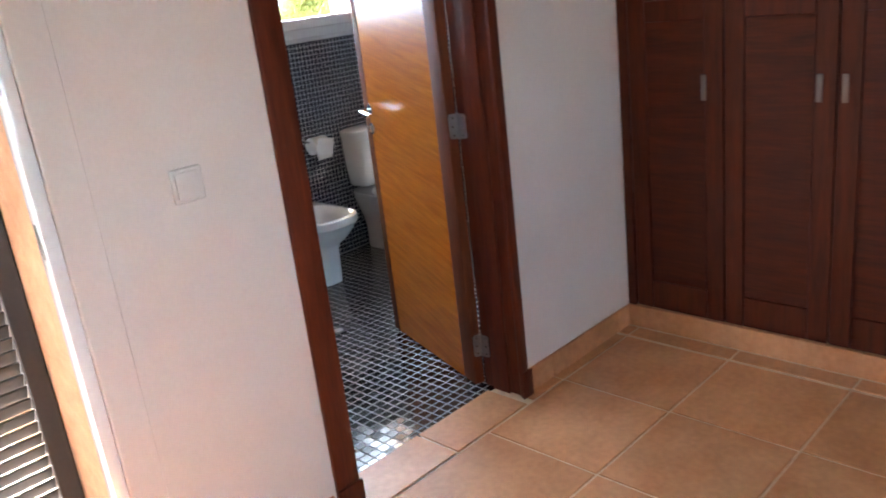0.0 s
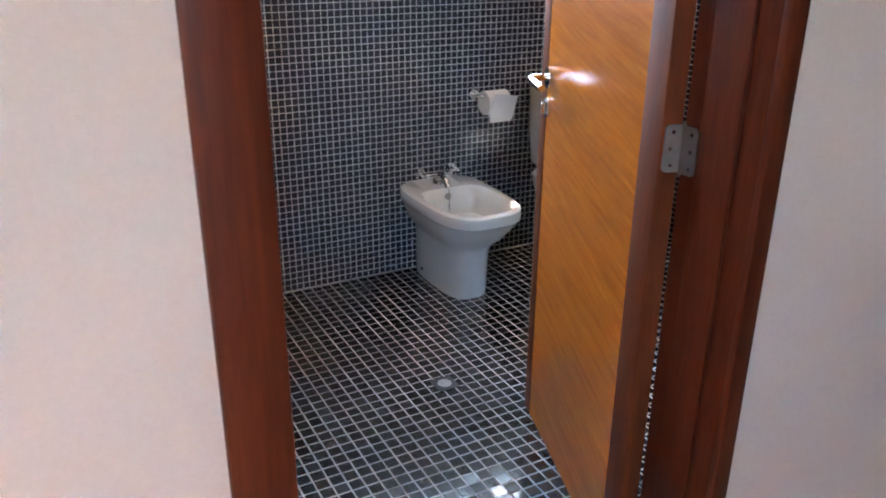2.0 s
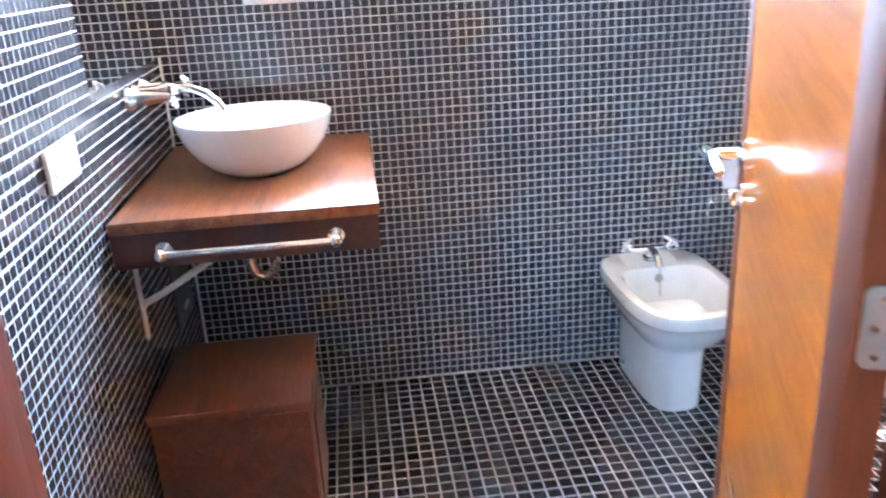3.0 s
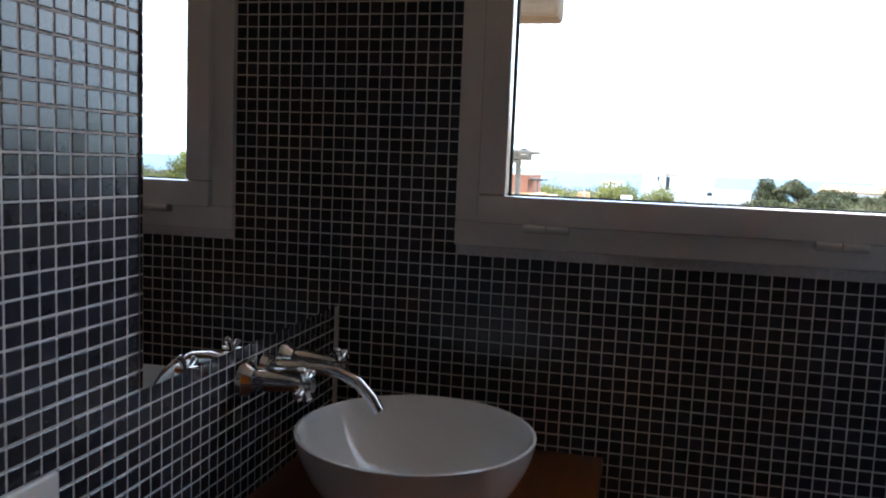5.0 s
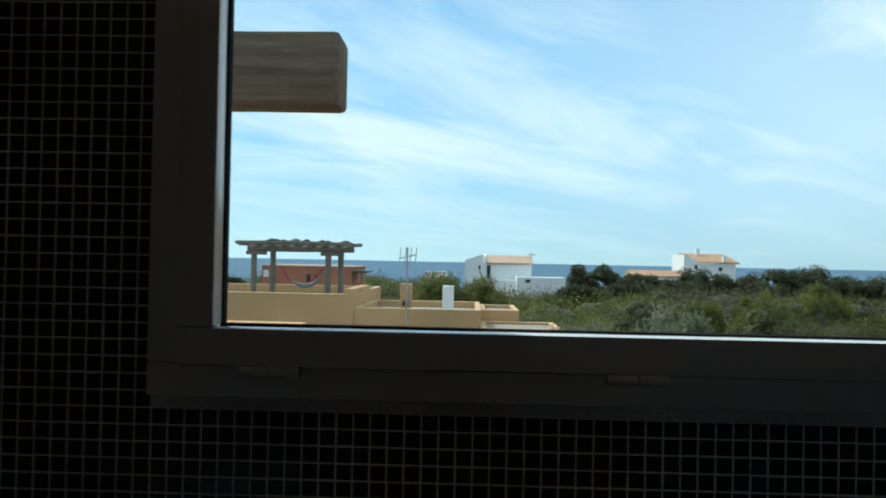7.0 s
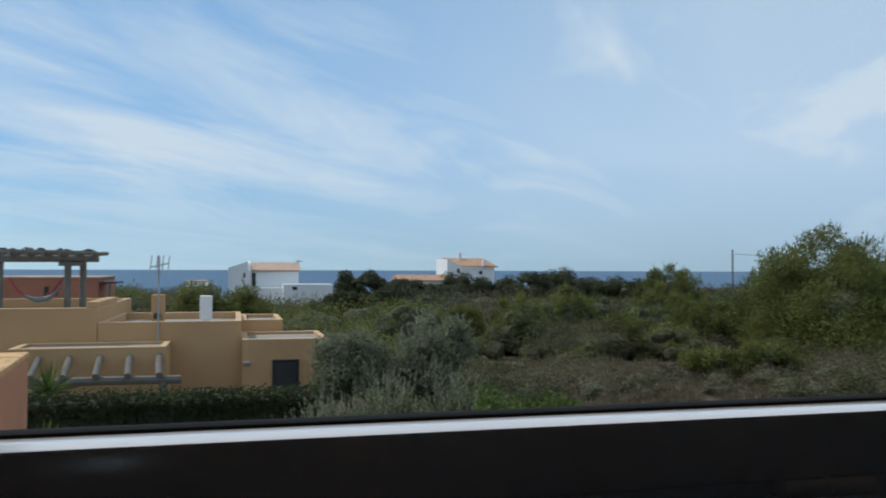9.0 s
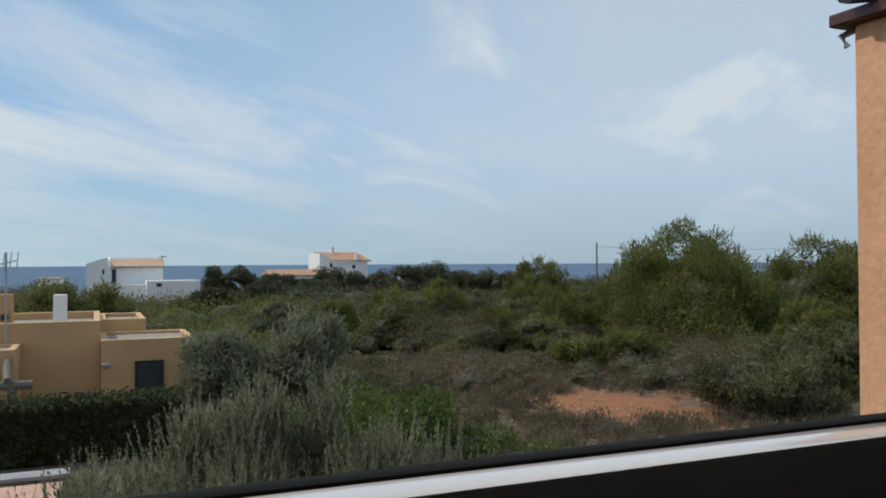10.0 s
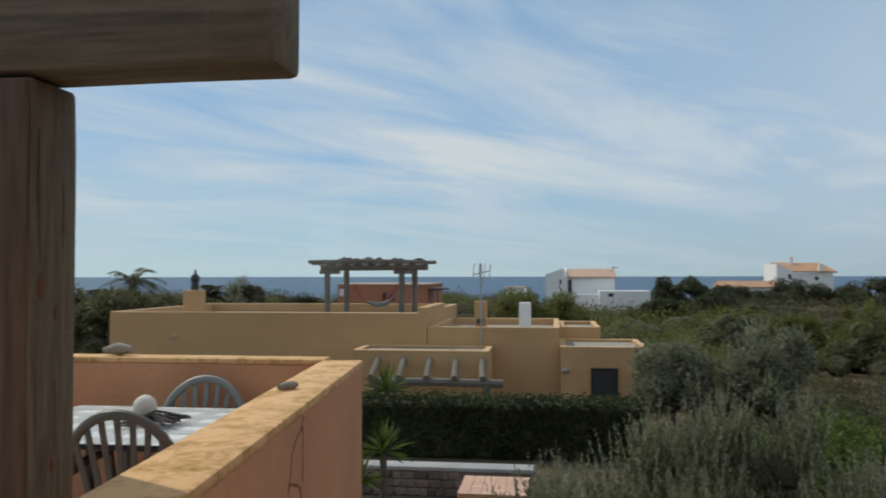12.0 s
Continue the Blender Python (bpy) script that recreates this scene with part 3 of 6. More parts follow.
world_part("window_frame", rect_ring(WX0, WZ0, WX1, WZ1, 0.052, -0.014, 0.055), M["white_alu"], window_1, "white outer frame", 0.003)
world_part("sash", rect_ring(WX0 + 0.050, WZ0 + 0.050, WX1 - 0.050, WZ1 - 0.050, 0.059, -0.032, 0.032), M["white_alu"], window_1, "white sash", 0.006)
world_part("gasket", rect_ring(WX0 + 0.107, WZ0 + 0.107, WX1 - 0.107, WZ1 - 0.107, 0.005, 0.008, 0.030), M["rubber"], window_1, "black rubber gasket", 0.001)
p = world_part("pane", [(WX0 + 0.105, 0.016, WZ0 + 0.105, WX1 - 0.105, 0.022, WZ1 - 0.105)], M["pane"], window_1, "clear glass pane", 0.0)
p.visible_shadow = False
for cx in (0.458, 1.013, 1.50):
    for s in (-1, 1):
        b = bm_new()
        rod(b, (cx + s * 0.001, -0.034, 1.364), (cx + s * 0.046, -0.034, 1.364), 0.0085, n=12)
        box(b, cx + s * 0.001, -0.036, 1.356, cx + s * 0.046, -0.0145, 1.372, 0.002)
        bmesh.ops.transform(b, matrix=window_1.matrix_world.inverted(), verts=b.verts)
        part("hinge_knuckle", b, M["white_alu"], window_1, "", True)
# outer sill
slab("window_sill", [(WX0 - 0.05, 0.09, WZ0 - 0.028, WX1 + 0.05, 0.31, WZ0 + 0.0215)], M["ochre_light"], "pale rendered outer window sill", bevel=0.004)

# flush mirror
mirror = thing("mirror", (0, -0.37, MZ0), "flush frameless mirror set into the mosaic above the basin", "mirror")
bpy.context.view_layer.update()
world_part("mirror_glass", [(-0.0025, MY0, MZ0, 0.0022, -0.002, 2.30)], M["mirror"], mirror, "", 0.0)

# window behind the walk, which lights the hall
window_2 = thing("window_2", (BW[0], HY0, BW[2]), "white framed hall window", "window", kind="structure")
bpy.context.view_layer.update()
world_part("window_frame", rect_ring(BW[0], BW[2], BW[1], BW[3], 0.06, HY0 - 0.09, HY0 - 0.03), M["white_alu"], window_2, "white outer frame", 0.003)
p = world_part("pane", [(BW[0] + 0.058, HY0 - 0.062, BW[2] + 0.058, BW[1] - 0.058, HY0 - 0.056, BW[3] - 0.058)], M["pane"], window_2, "clear glass pane", 0.0)
p.visible_shadow = False

# terrace door at the hall's side: white frame, orange reveal, closed black louvred shutters
terrace_door = thing("door_2", (GX1, -2.0, 0), "white framed terrace doorway behind closed shutters", "door", kind="structure")
bpy.context.view_layer.update()
world_part("frame", [(GX1 - 0.034, DY0 + 0.002, 0, GX1 - 0.001, DY0 + 0.05, GZ - 0.03)], M["white_alu"], terrace_door, "white aluminium jamb")
world_part("frame", [(GX0 + 0.001, DY0 + 0.002, 0, GX0 + 0.05, DY0 + 0.05, GZ - 0.03)], M["white_alu"], terrace_door, "white aluminium jamb")
world_part("frame", [(GX0 + 0.001, DY0 + 0.002, GZ - 0.029, GX1 - 0.001, DY0 + 0.05, GZ - 0.001)], M["white_alu"], terrace_door, "white aluminium head")
world_part("latch_plate", [(GX1 - 0.0365, DY0 + 0.016, 1.06, GX1 - 0.0345, DY0 + 0.034, 1.14)], M["steel"], terrace_door, "small steel strike plate", 0.0005)
slab("terrace_reveal", [(GX1 - 0.020, DY0 + 0.052, -0.02, GX1 - 0.001, -1.735, 2.6), (-0.4185, -1.95, -0.02, -0.281, -1.735, 2.6)], M["stucco"], "orange stuccoed reveal of the terrace door")
slab("terrace_lintel", [(GX0 - 0.2, -1.9515, GZ, GX1 - 0.021, -1.73, 2.62)], M["stucco"], "orange stuccoed lintel over the shutters")


def make_shutter(x_right):
    """A louvred leaf whose own x runs from its hinge stile."""
    sh = thing("shutter", pose(x_right, -1.80, 0.01, 0, 0, 180), "closed black louvred shutter in the terrace doorway", "shutter", "terrace shutters")
    for x in (0.0, 0.570):
        bm = bm_new(); box(bm, x, -0.035, 0, x + 0.055, 0, 2.107, 0.003); part("stile", bm, M["shutter"], sh)
    for z in (0.0, 0.98, 2.01):
        bm = bm_new(); box(bm, 0.056, -0.033, z, 0.569, -0.002, z + (0.097 if z > 2 else 0.07), 0.003); part("rail", bm, M["shutter"], sh)
    bm = bm_new(); box(bm, 0.056, -0.024, -0.003, 0.569, 0.024, 0.003, 0.001)
    slat_mesh = mesh_of("slat", bm, M["shutter"])
    for z0, z1 in ((0.085, 0.97), (1.065, 2.0)):
        k = 0
        while z0 + 0.034 * k < z1:
            sl = new("slat", slat_mesh); sl.parent = sh
            sl.matrix_local = pose(0, -0.0175, z0 + 0.034 * k, 58, 0, 0)
            k += 1
    return sh


make_shutter(GX1 - 0.022)
make_shutter(GX1 - 0.022 - 0.628)

# ---- bathroom things ----
CT = 0.893
counter = thing("vanity_counter", (0, -0.40, 0.783), "reddish wooden washbasin counter with a deep apron", "counter")
bm = bm_new(); box(bm, 0.002, -0.40, 0.082, 0.600, 0.395, 0.110, 0.003, 2); part("counter_top", bm, M["wood_ctr"], counter, "", True)
bm = bm_new(); box(bm, 0.002, -0.396, 0.0, 0.596, -0.366, 0.0815, 0.002); part("apron", bm, M["wood_apron"], counter, "wooden end apron, coloured dark for shade", True)
bm = bm_new(); box(bm, 0.566, -0.3655, 0.0, 0.596, 0.395, 0.0815, 0.002); part("apron", bm, M["wood_apron"], counter, "wooden front apron, coloured dark for shade", True)

towel_bar = thing("towel_bar", (0.307, -0.797, 0.826), "chrome towel bar on the counter's apron", "towel bar")
bm = bm_new(); rod(bm, (-0.185, -0.045, 0), (0.185, -0.045, 0), 0.0085, n=16); part("bar", bm, M["chrome"], towel_bar, "", True)
for s in (-0.19, 0.19):
    bm = bm_new()
    rod(bm, (s, 0, 0), (s, -0.008, 0), 0.019, n=20); rod(bm, (s, -0.006, 0), (s, -0.045, 0), 0.009, n=14); ball(bm, (s, -0.046, 0), 0.0145)
    part("bar_mount", bm, M["chrome"], towel_bar, "", True)


def oval(cx, cy, rx, ry, z, n=48, sq=2.0):
    pts = []
    for k in range(n):
        a = 2 * math.pi * k / n
        c, s = math.cos(a), math.sin(a)
        pts.append((cx + rx * math.copysign(abs(c) ** (2 / sq), c), cy + ry * math.copysign(abs(s) ** (2 / sq), s), z))
    return pts


basin = thing("washbasin", (0.300, -0.40, CT), "white oval ceramic vessel basin on the counter", "washbasin")
prof_out = [(0.34, 0.0), (0.46, 0.004), (0.64, 0.028), (0.79, 0.062), (0.90, 0.102), (0.97, 0.142), (1.0, 0.172), (1.0, 0.178)]
prof_in = [(0.975, 0.179), (0.955, 0.171), (0.91, 0.140), (0.82, 0.100), (0.66, 0.058), (0.45, 0.030), (0.15, 0.020)]
bm = bm_new(); rings(bm, [oval(0, 0, 0.203 * f, 0.205 * f, z * 0.84) for f, z in prof_out + prof_in]); part("bowl", bm, M["ceramic"], basin, "", True)
bm = bm_new(); rod(bm, (0, 0, 0.016), (0, 0, 0.0215), 0.031, n=24); rod(bm, (0, 0, 0.0215), (0, 0, 0.028), 0.02, 0.017, n=20); part("drain_plug", bm, M["chrome"], basin, "", True)


def cross_knob(bm, c, axis, r=0.026, t=0.0075):
    """A cross-shaped tap handle on a stem."""
    c, axis = Vector(c), Vector(axis).normalized()
    q = axis.to_track_quat("Z", "Y")
    rod(bm, c - axis * 0.030, c, 0.012, 0.009, 14)
    for k in range(2):
        d = q @ Vector((math.cos(k * math.pi / 2 + 0.5), math.sin(k * math.pi / 2 + 0.5), 0))
        rod(bm, c - d * r, c + d * r, t * 0.8, n=10)
        ball(bm, c - d * r, t, u=10, v=8); ball(bm, c + d * r, t, u=10, v=8)
    ball(bm, c + axis * 0.004, 0.0115, u=12, v=8)


tap = thing("basin_tap", (0.002, -0.36, 1.110), "chrome wall-mounted basin taps with cross handles and a curved spout", "tap")
for s_ in (-0.08, 0.08):
    bm = bm_new(); rod(bm, (0, s_, 0), (0.008, s_, 0), 0.033, 0.031, 24); rod(bm, (0.008, s_, 0), (0.022, s_, 0), 0.030, 0.018, 24)
    rod(bm, (0.02, s_, 0), (0.045, s_, 0), 0.0185, 0.0205, 18); rod(bm, (0.045, s_, 0), (0.098, s_, 0), 0.0205, 0.012, 18); part("valve", bm, M["chrome"], tap, "", True)
    bm = bm_new(); cross_knob(bm, (0.112, s_, 0), (1, 0, 0), 0.029, 0.0085); rod(bm, (0.112, s_, 0), (0.128, s_, 0), 0.0135, 0.012, 16); part("cross_handle", bm, M["chrome"], tap, "", True)
bm = bm_new(); rod(bm, (0, 0, 0), (0.010, 0, 0), 0.028, 0.022, 24); rod(bm, (0.008, 0, 0), (0.070, 0, 0.004), 0.0155, n=18); rod(bm, (0.068, 0, 0.004), (0.080, 0, 0.004), 0.019, n=18)
tube(bm, [(0.078, 0, 0.004), (0.11, 0, 0.008), (0.145, 0, 0.005), (0.178, 0, -0.010), (0.205, 0, -0.036), (0.218, 0, -0.058)], [0.0125, 0.012, 0.0115, 0.011, 0.011, 0.0115], 14)
part("spout", bm, M["chrome"], tap, "curved chrome spout", True)

trap = thing("bottle_trap", (0.312, -0.43, 0.60), "chrome bottle trap and waste pipe under the basin", "waste trap")
bm = bm_new(); rod(bm, (0, 0, 0.10), (0, 0, 0.185), 0.016, n=16); rod(bm, (0, 0, 0.135), (0, 0, 0.16), 0.021, n=16); part("tailpiece", bm, M["chrome"], trap, "", True)
bm = bm_new(); tube(bm, [(0, 0, 0.10)] + [(-0.0325 + 0.0325 * math.cos(a), 0, 0.045 - 0.045 * math.sin(a)) for a in [k * math.pi / 10 for k in range(11)]] + [(-0.065, 0, 0.10), (-0.075, 0, 0.125), (-0.10, 0, 0.135), (-0.309, 0, 0.135)], 0.0155, 14)
part("trap_bend", bm, M["chrome"], trap, "", True)
bm = bm_new(); rod(bm, (-0.310, 0, 0.135), (-0.298, 0, 0.135), 0.032, 0.024, 20); part("wall_rose", bm, M["chrome"], trap, "", True)

for yv in (-0.50, -0.36):
    valve = thing("angle_valve", (0.002, yv, 0.70), "small chrome shut-off valve with its supply hose", "valve", "shut-off valves")
    bm = bm_new(); rod(bm, (0, 0, 0), (0.006, 0, 0), 0.024, n=18); rod(bm, (0.004, 0, 0), (0.055, 0, 0), 0.0105, n=14); ball(bm, (0.046, 0, 0), 0.015); part("valve_body", bm, M["chrome"], valve, "", True)
    bm = bm_new(); rod(bm, (0.055, 0, 0), (0.072, 0, 0), 0.017, 0.014, 8); part("knob", bm, M["chrome"], valve, "", True)
    bm = bm_new(); tube(bm, [(0.046, 0, 0.012), (0.05, 0, 0.04), (0.07, 0.02, 0.065), (0.10, 0.02, 0.085)], 0.0055, 8); part("hose", bm, M["steel"], valve, "", True)

bracket = thing("shelf_bracket", (0.002, -0.66, 0.55), "pale painted steel bracket under the counter", "bracket")
bm = bm_new(); box(bm, 0, -0.013, 0, 0.006, 0.013, 0.232, 0.001); part("upright", bm, M["bracket"], bracket)
bm = bm_new(); box(bm, 0.006, -0.013, 0.226, 0.33, 0.013, 0.232, 0.001); part("arm", bm, M["bracket"], bracket)
bm = bm_new(); tube(bm, [(0.003, 0, 0.09), (0.06, 0, 0.118), (0.14, 0, 0.165), (0.22, 0, 0.215), (0.25, 0, 0.228)], 0.0085, 8); part("brace", bm, M["bracket"], bracket, "", True)

panel = thing("access_panel", (0.0, -0.235, 0.42), "dark metal access panel set into the mosaic wall", "panel")
bm = bm_new(); box(bm, 0.0, -0.11, 0, 0.007, 0.11, 0.30, 0.002); part("panel_plate", bm, M["dark"], panel)
bm = bm_new(); box(bm, 0.007, -0.03, 0.03, 0.012, 0.03, 0.045, 0.002); part("panel_grip", bm, M["steel"], panel)

stool = thing("storage_box", (0.2, -0.615, 0.0), "closed brown wooden storage box standing under the counter", "box")
bm = bm_new(); box(bm, -0.195, -0.195, 0.385, 0.197, 0.197, 0.410, 0.003, 2); part("lid", bm, M["wood_box"], stool, "", True)
for nm, b in (("front_board", (-0.19, -0.190, 0.0, 0.19, -0.168, 0.3835)), ("back_board", (-0.19, 0.168, 0.0, 0.19, 0.190, 0.3835)),
              ("side_board", (0.170, -0.1675, 0.0, 0.192, 0.1675, 0.3835)), ("side_board", (-0.192, -0.1675, 0.0, -0.170, 0.1675, 0.3835))):
    bm = bm_new(); box(bm, *b, 0.002); part(nm, bm, M["wood_box"], stool, "", True)
bm = bm_new(); box(bm, 0.193, -0.130, 0.045, 0.199, 0.130, 0.335, 0.002); part("side_panel", bm, M["wood_box"], stool, "", True)

outlet = thing("wall_socket", (0.0, -0.985, 1.076), "white plastic double wall socket on the mosaic", "socket")
bm = bm_new(); box(bm, 0.0, -0.083, -0.042, 0.011, 0.083, 0.042, 0.005, 3); part("plate", bm, M["white_plastic"], outlet, "", True)
for s in (-0.039, 0.039):
    bm = bm_new(); rod(bm, (0.008, s, 0), (0.014, s, 0), 0.027, 0.025, 28); part("socket_insert", bm, M["white_plastic"], outlet, "", True)

# bidet
bidet = thing("bidet", (1.515, -0.004, 0.0), "white ceramic floor-standing bidet against the mosaic wall", "bidet")


def bowl_outline(w, front, back, z, n=40):
    """Straight back corners, rounded front."""
    pts = []
    for k in range(n):
        a = 2 * math.pi * k / n
        c, s = math.cos(a), math.sin(a)
        e = 5.0 if s > 0 else 3.3
        x = w * math.copysign(abs(c) ** (2 / e), c)
        ym = (front + back) / 2
        y = ym + (back - ym) * math.copysign(abs(s) ** (2 / e), s)
        pts.append((x * (1.0 if y > ym else 1.0 - 0.06 * ((ym - y) / (ym - front))), y, z))
    return pts


prof = [(0.092, -0.395, -0.005, 0.0), (0.095, -0.40, -0.005, 0.012), (0.096, -0.405, -0.005, 0.10), (0.098, -0.412, -0.005, 0.205), (0.108, -0.43, -0.004, 0.232),
        (0.140, -0.480, -0.003, 0.270), (0.166, -0.525, -0.002, 0.325), (0.175, -0.545, -0.002, 0.352), (0.181, -0.552, -0.001, 0.358), (0.183, -0.555, 0.0, 0.380), (0.179, -0.551, -0.002, 0.398), (0.172, -0.545, -0.006, 0.402)]
inner = [(0.150, -0.520, -0.150, 0.401), (0.142, -0.512, -0.156, 0.392), (0.136, -0.500, -0.162, 0.350), (0.118, -0.470, -0.178, 0.29), (0.07, -0.40, -0.22, 0.262)]
bm = bm_new(); rings(bm, [bowl_outline(*q) for q in prof + inner]); part("bidet_bowl", bm, M["ceramic"], bidet, "", True)
bm = bm_new()
rod(bm, (0, -0.075, 0.398), (0, -0.075, 0.412), 0.026, 0.024, 20); rod(bm, (0, -0.075, 0.41), (0, -0.075, 0.445), 0.016, n=16)
tube(bm, [(-0.055, -0.070, 0.432), (0, -0.078, 0.436), (0.055, -0.070, 0.432)], 0.0125, 12)
tube(bm, [(0, -0.078, 0.436), (0, -0.11, 0.440), (0, -0.145, 0.428), (0, -0.165, 0.405)], [0.014, 0.0135, 0.012, 0.013], 12)
part("mixer_body", bm, M["chrome"], bidet, "chrome bidet mixer", True)
for s in (-1, 1):
    bm = bm_new(); cross_knob(bm, (s * 0.080, -0.062, 0.455), (s * 0.6, 0.1, 0.6), 0.023); part("cross_handle", bm, M["chrome"], bidet, "chrome cross handle", True)
bm = bm_new(); rod(bm, (0, -0.155, 0.365), (0, -0.165, 0.368), 0.014, n=14); tube(bm, [(0.0, -0.168, 0.40), (0.001, -0.172, 0.36), (0.0, -0.178, 0.31)], 0.0022, 6); part("overflow_chain", bm, M["steel"], bidet, "steel overflow ring and chain", True)
bm = bm_new(); rod(bm, (-0.0975, -0.12, 0.045), (-0.103, -0.12, 0.045), 0.008, n=10); part("fixing_cap", bm, M["dark"], bidet)

# toilet
toilet = thing("toilet", Matrix.Translation((2.165, -0.004, 0.0)) @ Matrix.Diagonal((1, 1, 0.935, 1)), "white ceramic close-coupled toilet with a tall cistern", "toilet")
tp = [(0.10, -0.45, -0.02, 0.0), (0.102, -0.455, -0.02, 0.015), (0.103, -0.46, -0.02, 0.14), (0.118, -0.50, -0.015, 0.22), (0.158, -0.60, -0.01, 0.30), (0.176, -0.645, -0.006, 0.36), (0.180, -0.655, -0.004, 0.395), (0.174, -0.648, -0.008, 0.402)]
ti = [(0.135, -0.60, -0.24, 0.400), (0.125, -0.585, -0.25, 0.37), (0.09, -0.53, -0.28, 0.25), (0.05, -0.45, -0.33, 0.18)]
bm = bm_new(); rings(bm, [bowl_outline(*q) for q in tp + ti]); part("pan", bm, M["ceramic"], toilet, "", True)
bm = bm_new(); rings(bm, [bowl_outline(w, f, b, z) for w, f, b, z in ((0.176, -0.650, -0.205, 0.4035), (0.182, -0.658, -0.203, 0.411), (0.182, -0.658, -0.203, 0.432), (0.172, -0.645, -0.208, 0.441))]); part("seat_lid", bm, M["white_plastic"], toilet, "closed white seat and lid", True)


def tank_ring(w, d, z, n=32):
    return [(w * math.copysign(abs(math.cos(a)) ** 0.35, math.cos(a)), -0.098 + d * math.copysign(abs(math.sin(a)) ** 0.5, math.sin(a)), z) for a in [2 * math.pi * k / n for k in range(n)]]


bm = bm_new(); rings(bm, [tank_ring(w, d, z) for w, d, z in ((0.155, 0.080, 0.4425), (0.168, 0.088, 0.46), (0.180, 0.095, 0.60), (0.184, 0.097, 0.775))]); part("cistern", bm, M["ceramic"], toilet, "", True)
bm = bm_new(); rings(bm, [tank_ring(w, d, z) for w, d, z in ((0.188, 0.097, 0.7755), (0.190, 0.0975, 0.782), (0.188, 0.097, 0.805), (0.170, 0.080, 0.815))]); part("cistern_lid", bm, M["ceramic"], toilet, "", True)
bm = bm_new(); rod(bm, (0, -0.10, 0.814), (0, -0.10, 0.824), 0.022, n=20); part("flush_button", bm, M["chrome"], toilet, "", True)

holder = thing("toilet_roll_holder", (1.79, -0.001, 0.745), "chrome toilet roll holder with a white roll", "roll holder")
bm = bm_new(); rod(bm, (-0.07, 0, 0), (-0.07, -0.01, 0), 0.02, n=18); tube(bm, [(-0.07, 0, 0), (-0.07, -0.055, 0), (-0.062, -0.063, -0.002), (0.06, -0.063, -0.002)], 0.006, 10); part("arm", bm, M["chrome"], holder, "", True)
bm = bm_new(); rod(bm, (-0.052, -0.063, -0.030), (0.052, -0.063, -0.030), 0.050, n=28)
box(bm, -0.051, -0.1145, -0.105, 0.051, -0.1125, -0.03, 0.0005); part("paper_roll", bm, M["paper"], holder, "white paper roll with a loose end", True)

bm = bm_new(); box(bm, -0.058, -0.003, -0.052, 0.058, 0.0, 0.052, 0.0012)
part("cover_flap", bm, M["white_alu"], holder, "pale metal cover flap hanging askew", True, pose(0.01, -0.118, -0.040, 8, 9, 0))
drain = thing("floor_drain", (1.10, -0.925, 0.0), "small square metal floor drain among the mosaic", "drain")
bm = bm_new(); box(bm, -0.038, -0.038, -0.001, 0.038, 0.038, 0.0025, 0.001); part("grate", bm, M["dark"], drain)
bm = bm_new(); rod(bm, (0, 0, 0.002), (0, 0, 0.0035), 0.024, n=20); part("cover", bm, M["steel"], drain)

# ---- hall things ----
switch = thing("light_switch", (-0.098, DY0, 1.143), "square white light switch flush on the plastered wall", "switch")
bm = bm_new(); box(bm, -0.043, -0.008, -0.043, 0.043, 0.0, 0.043, 0.006, 3); part("frame", bm, M["switch"], switch, "", True)
bm = bm_new(); box(bm, -0.033, -0.012, -0.033, 0.033, -0.0075, 0.033, 0.003, 2); part("rocker", bm, M["switch"], switch, "", True)

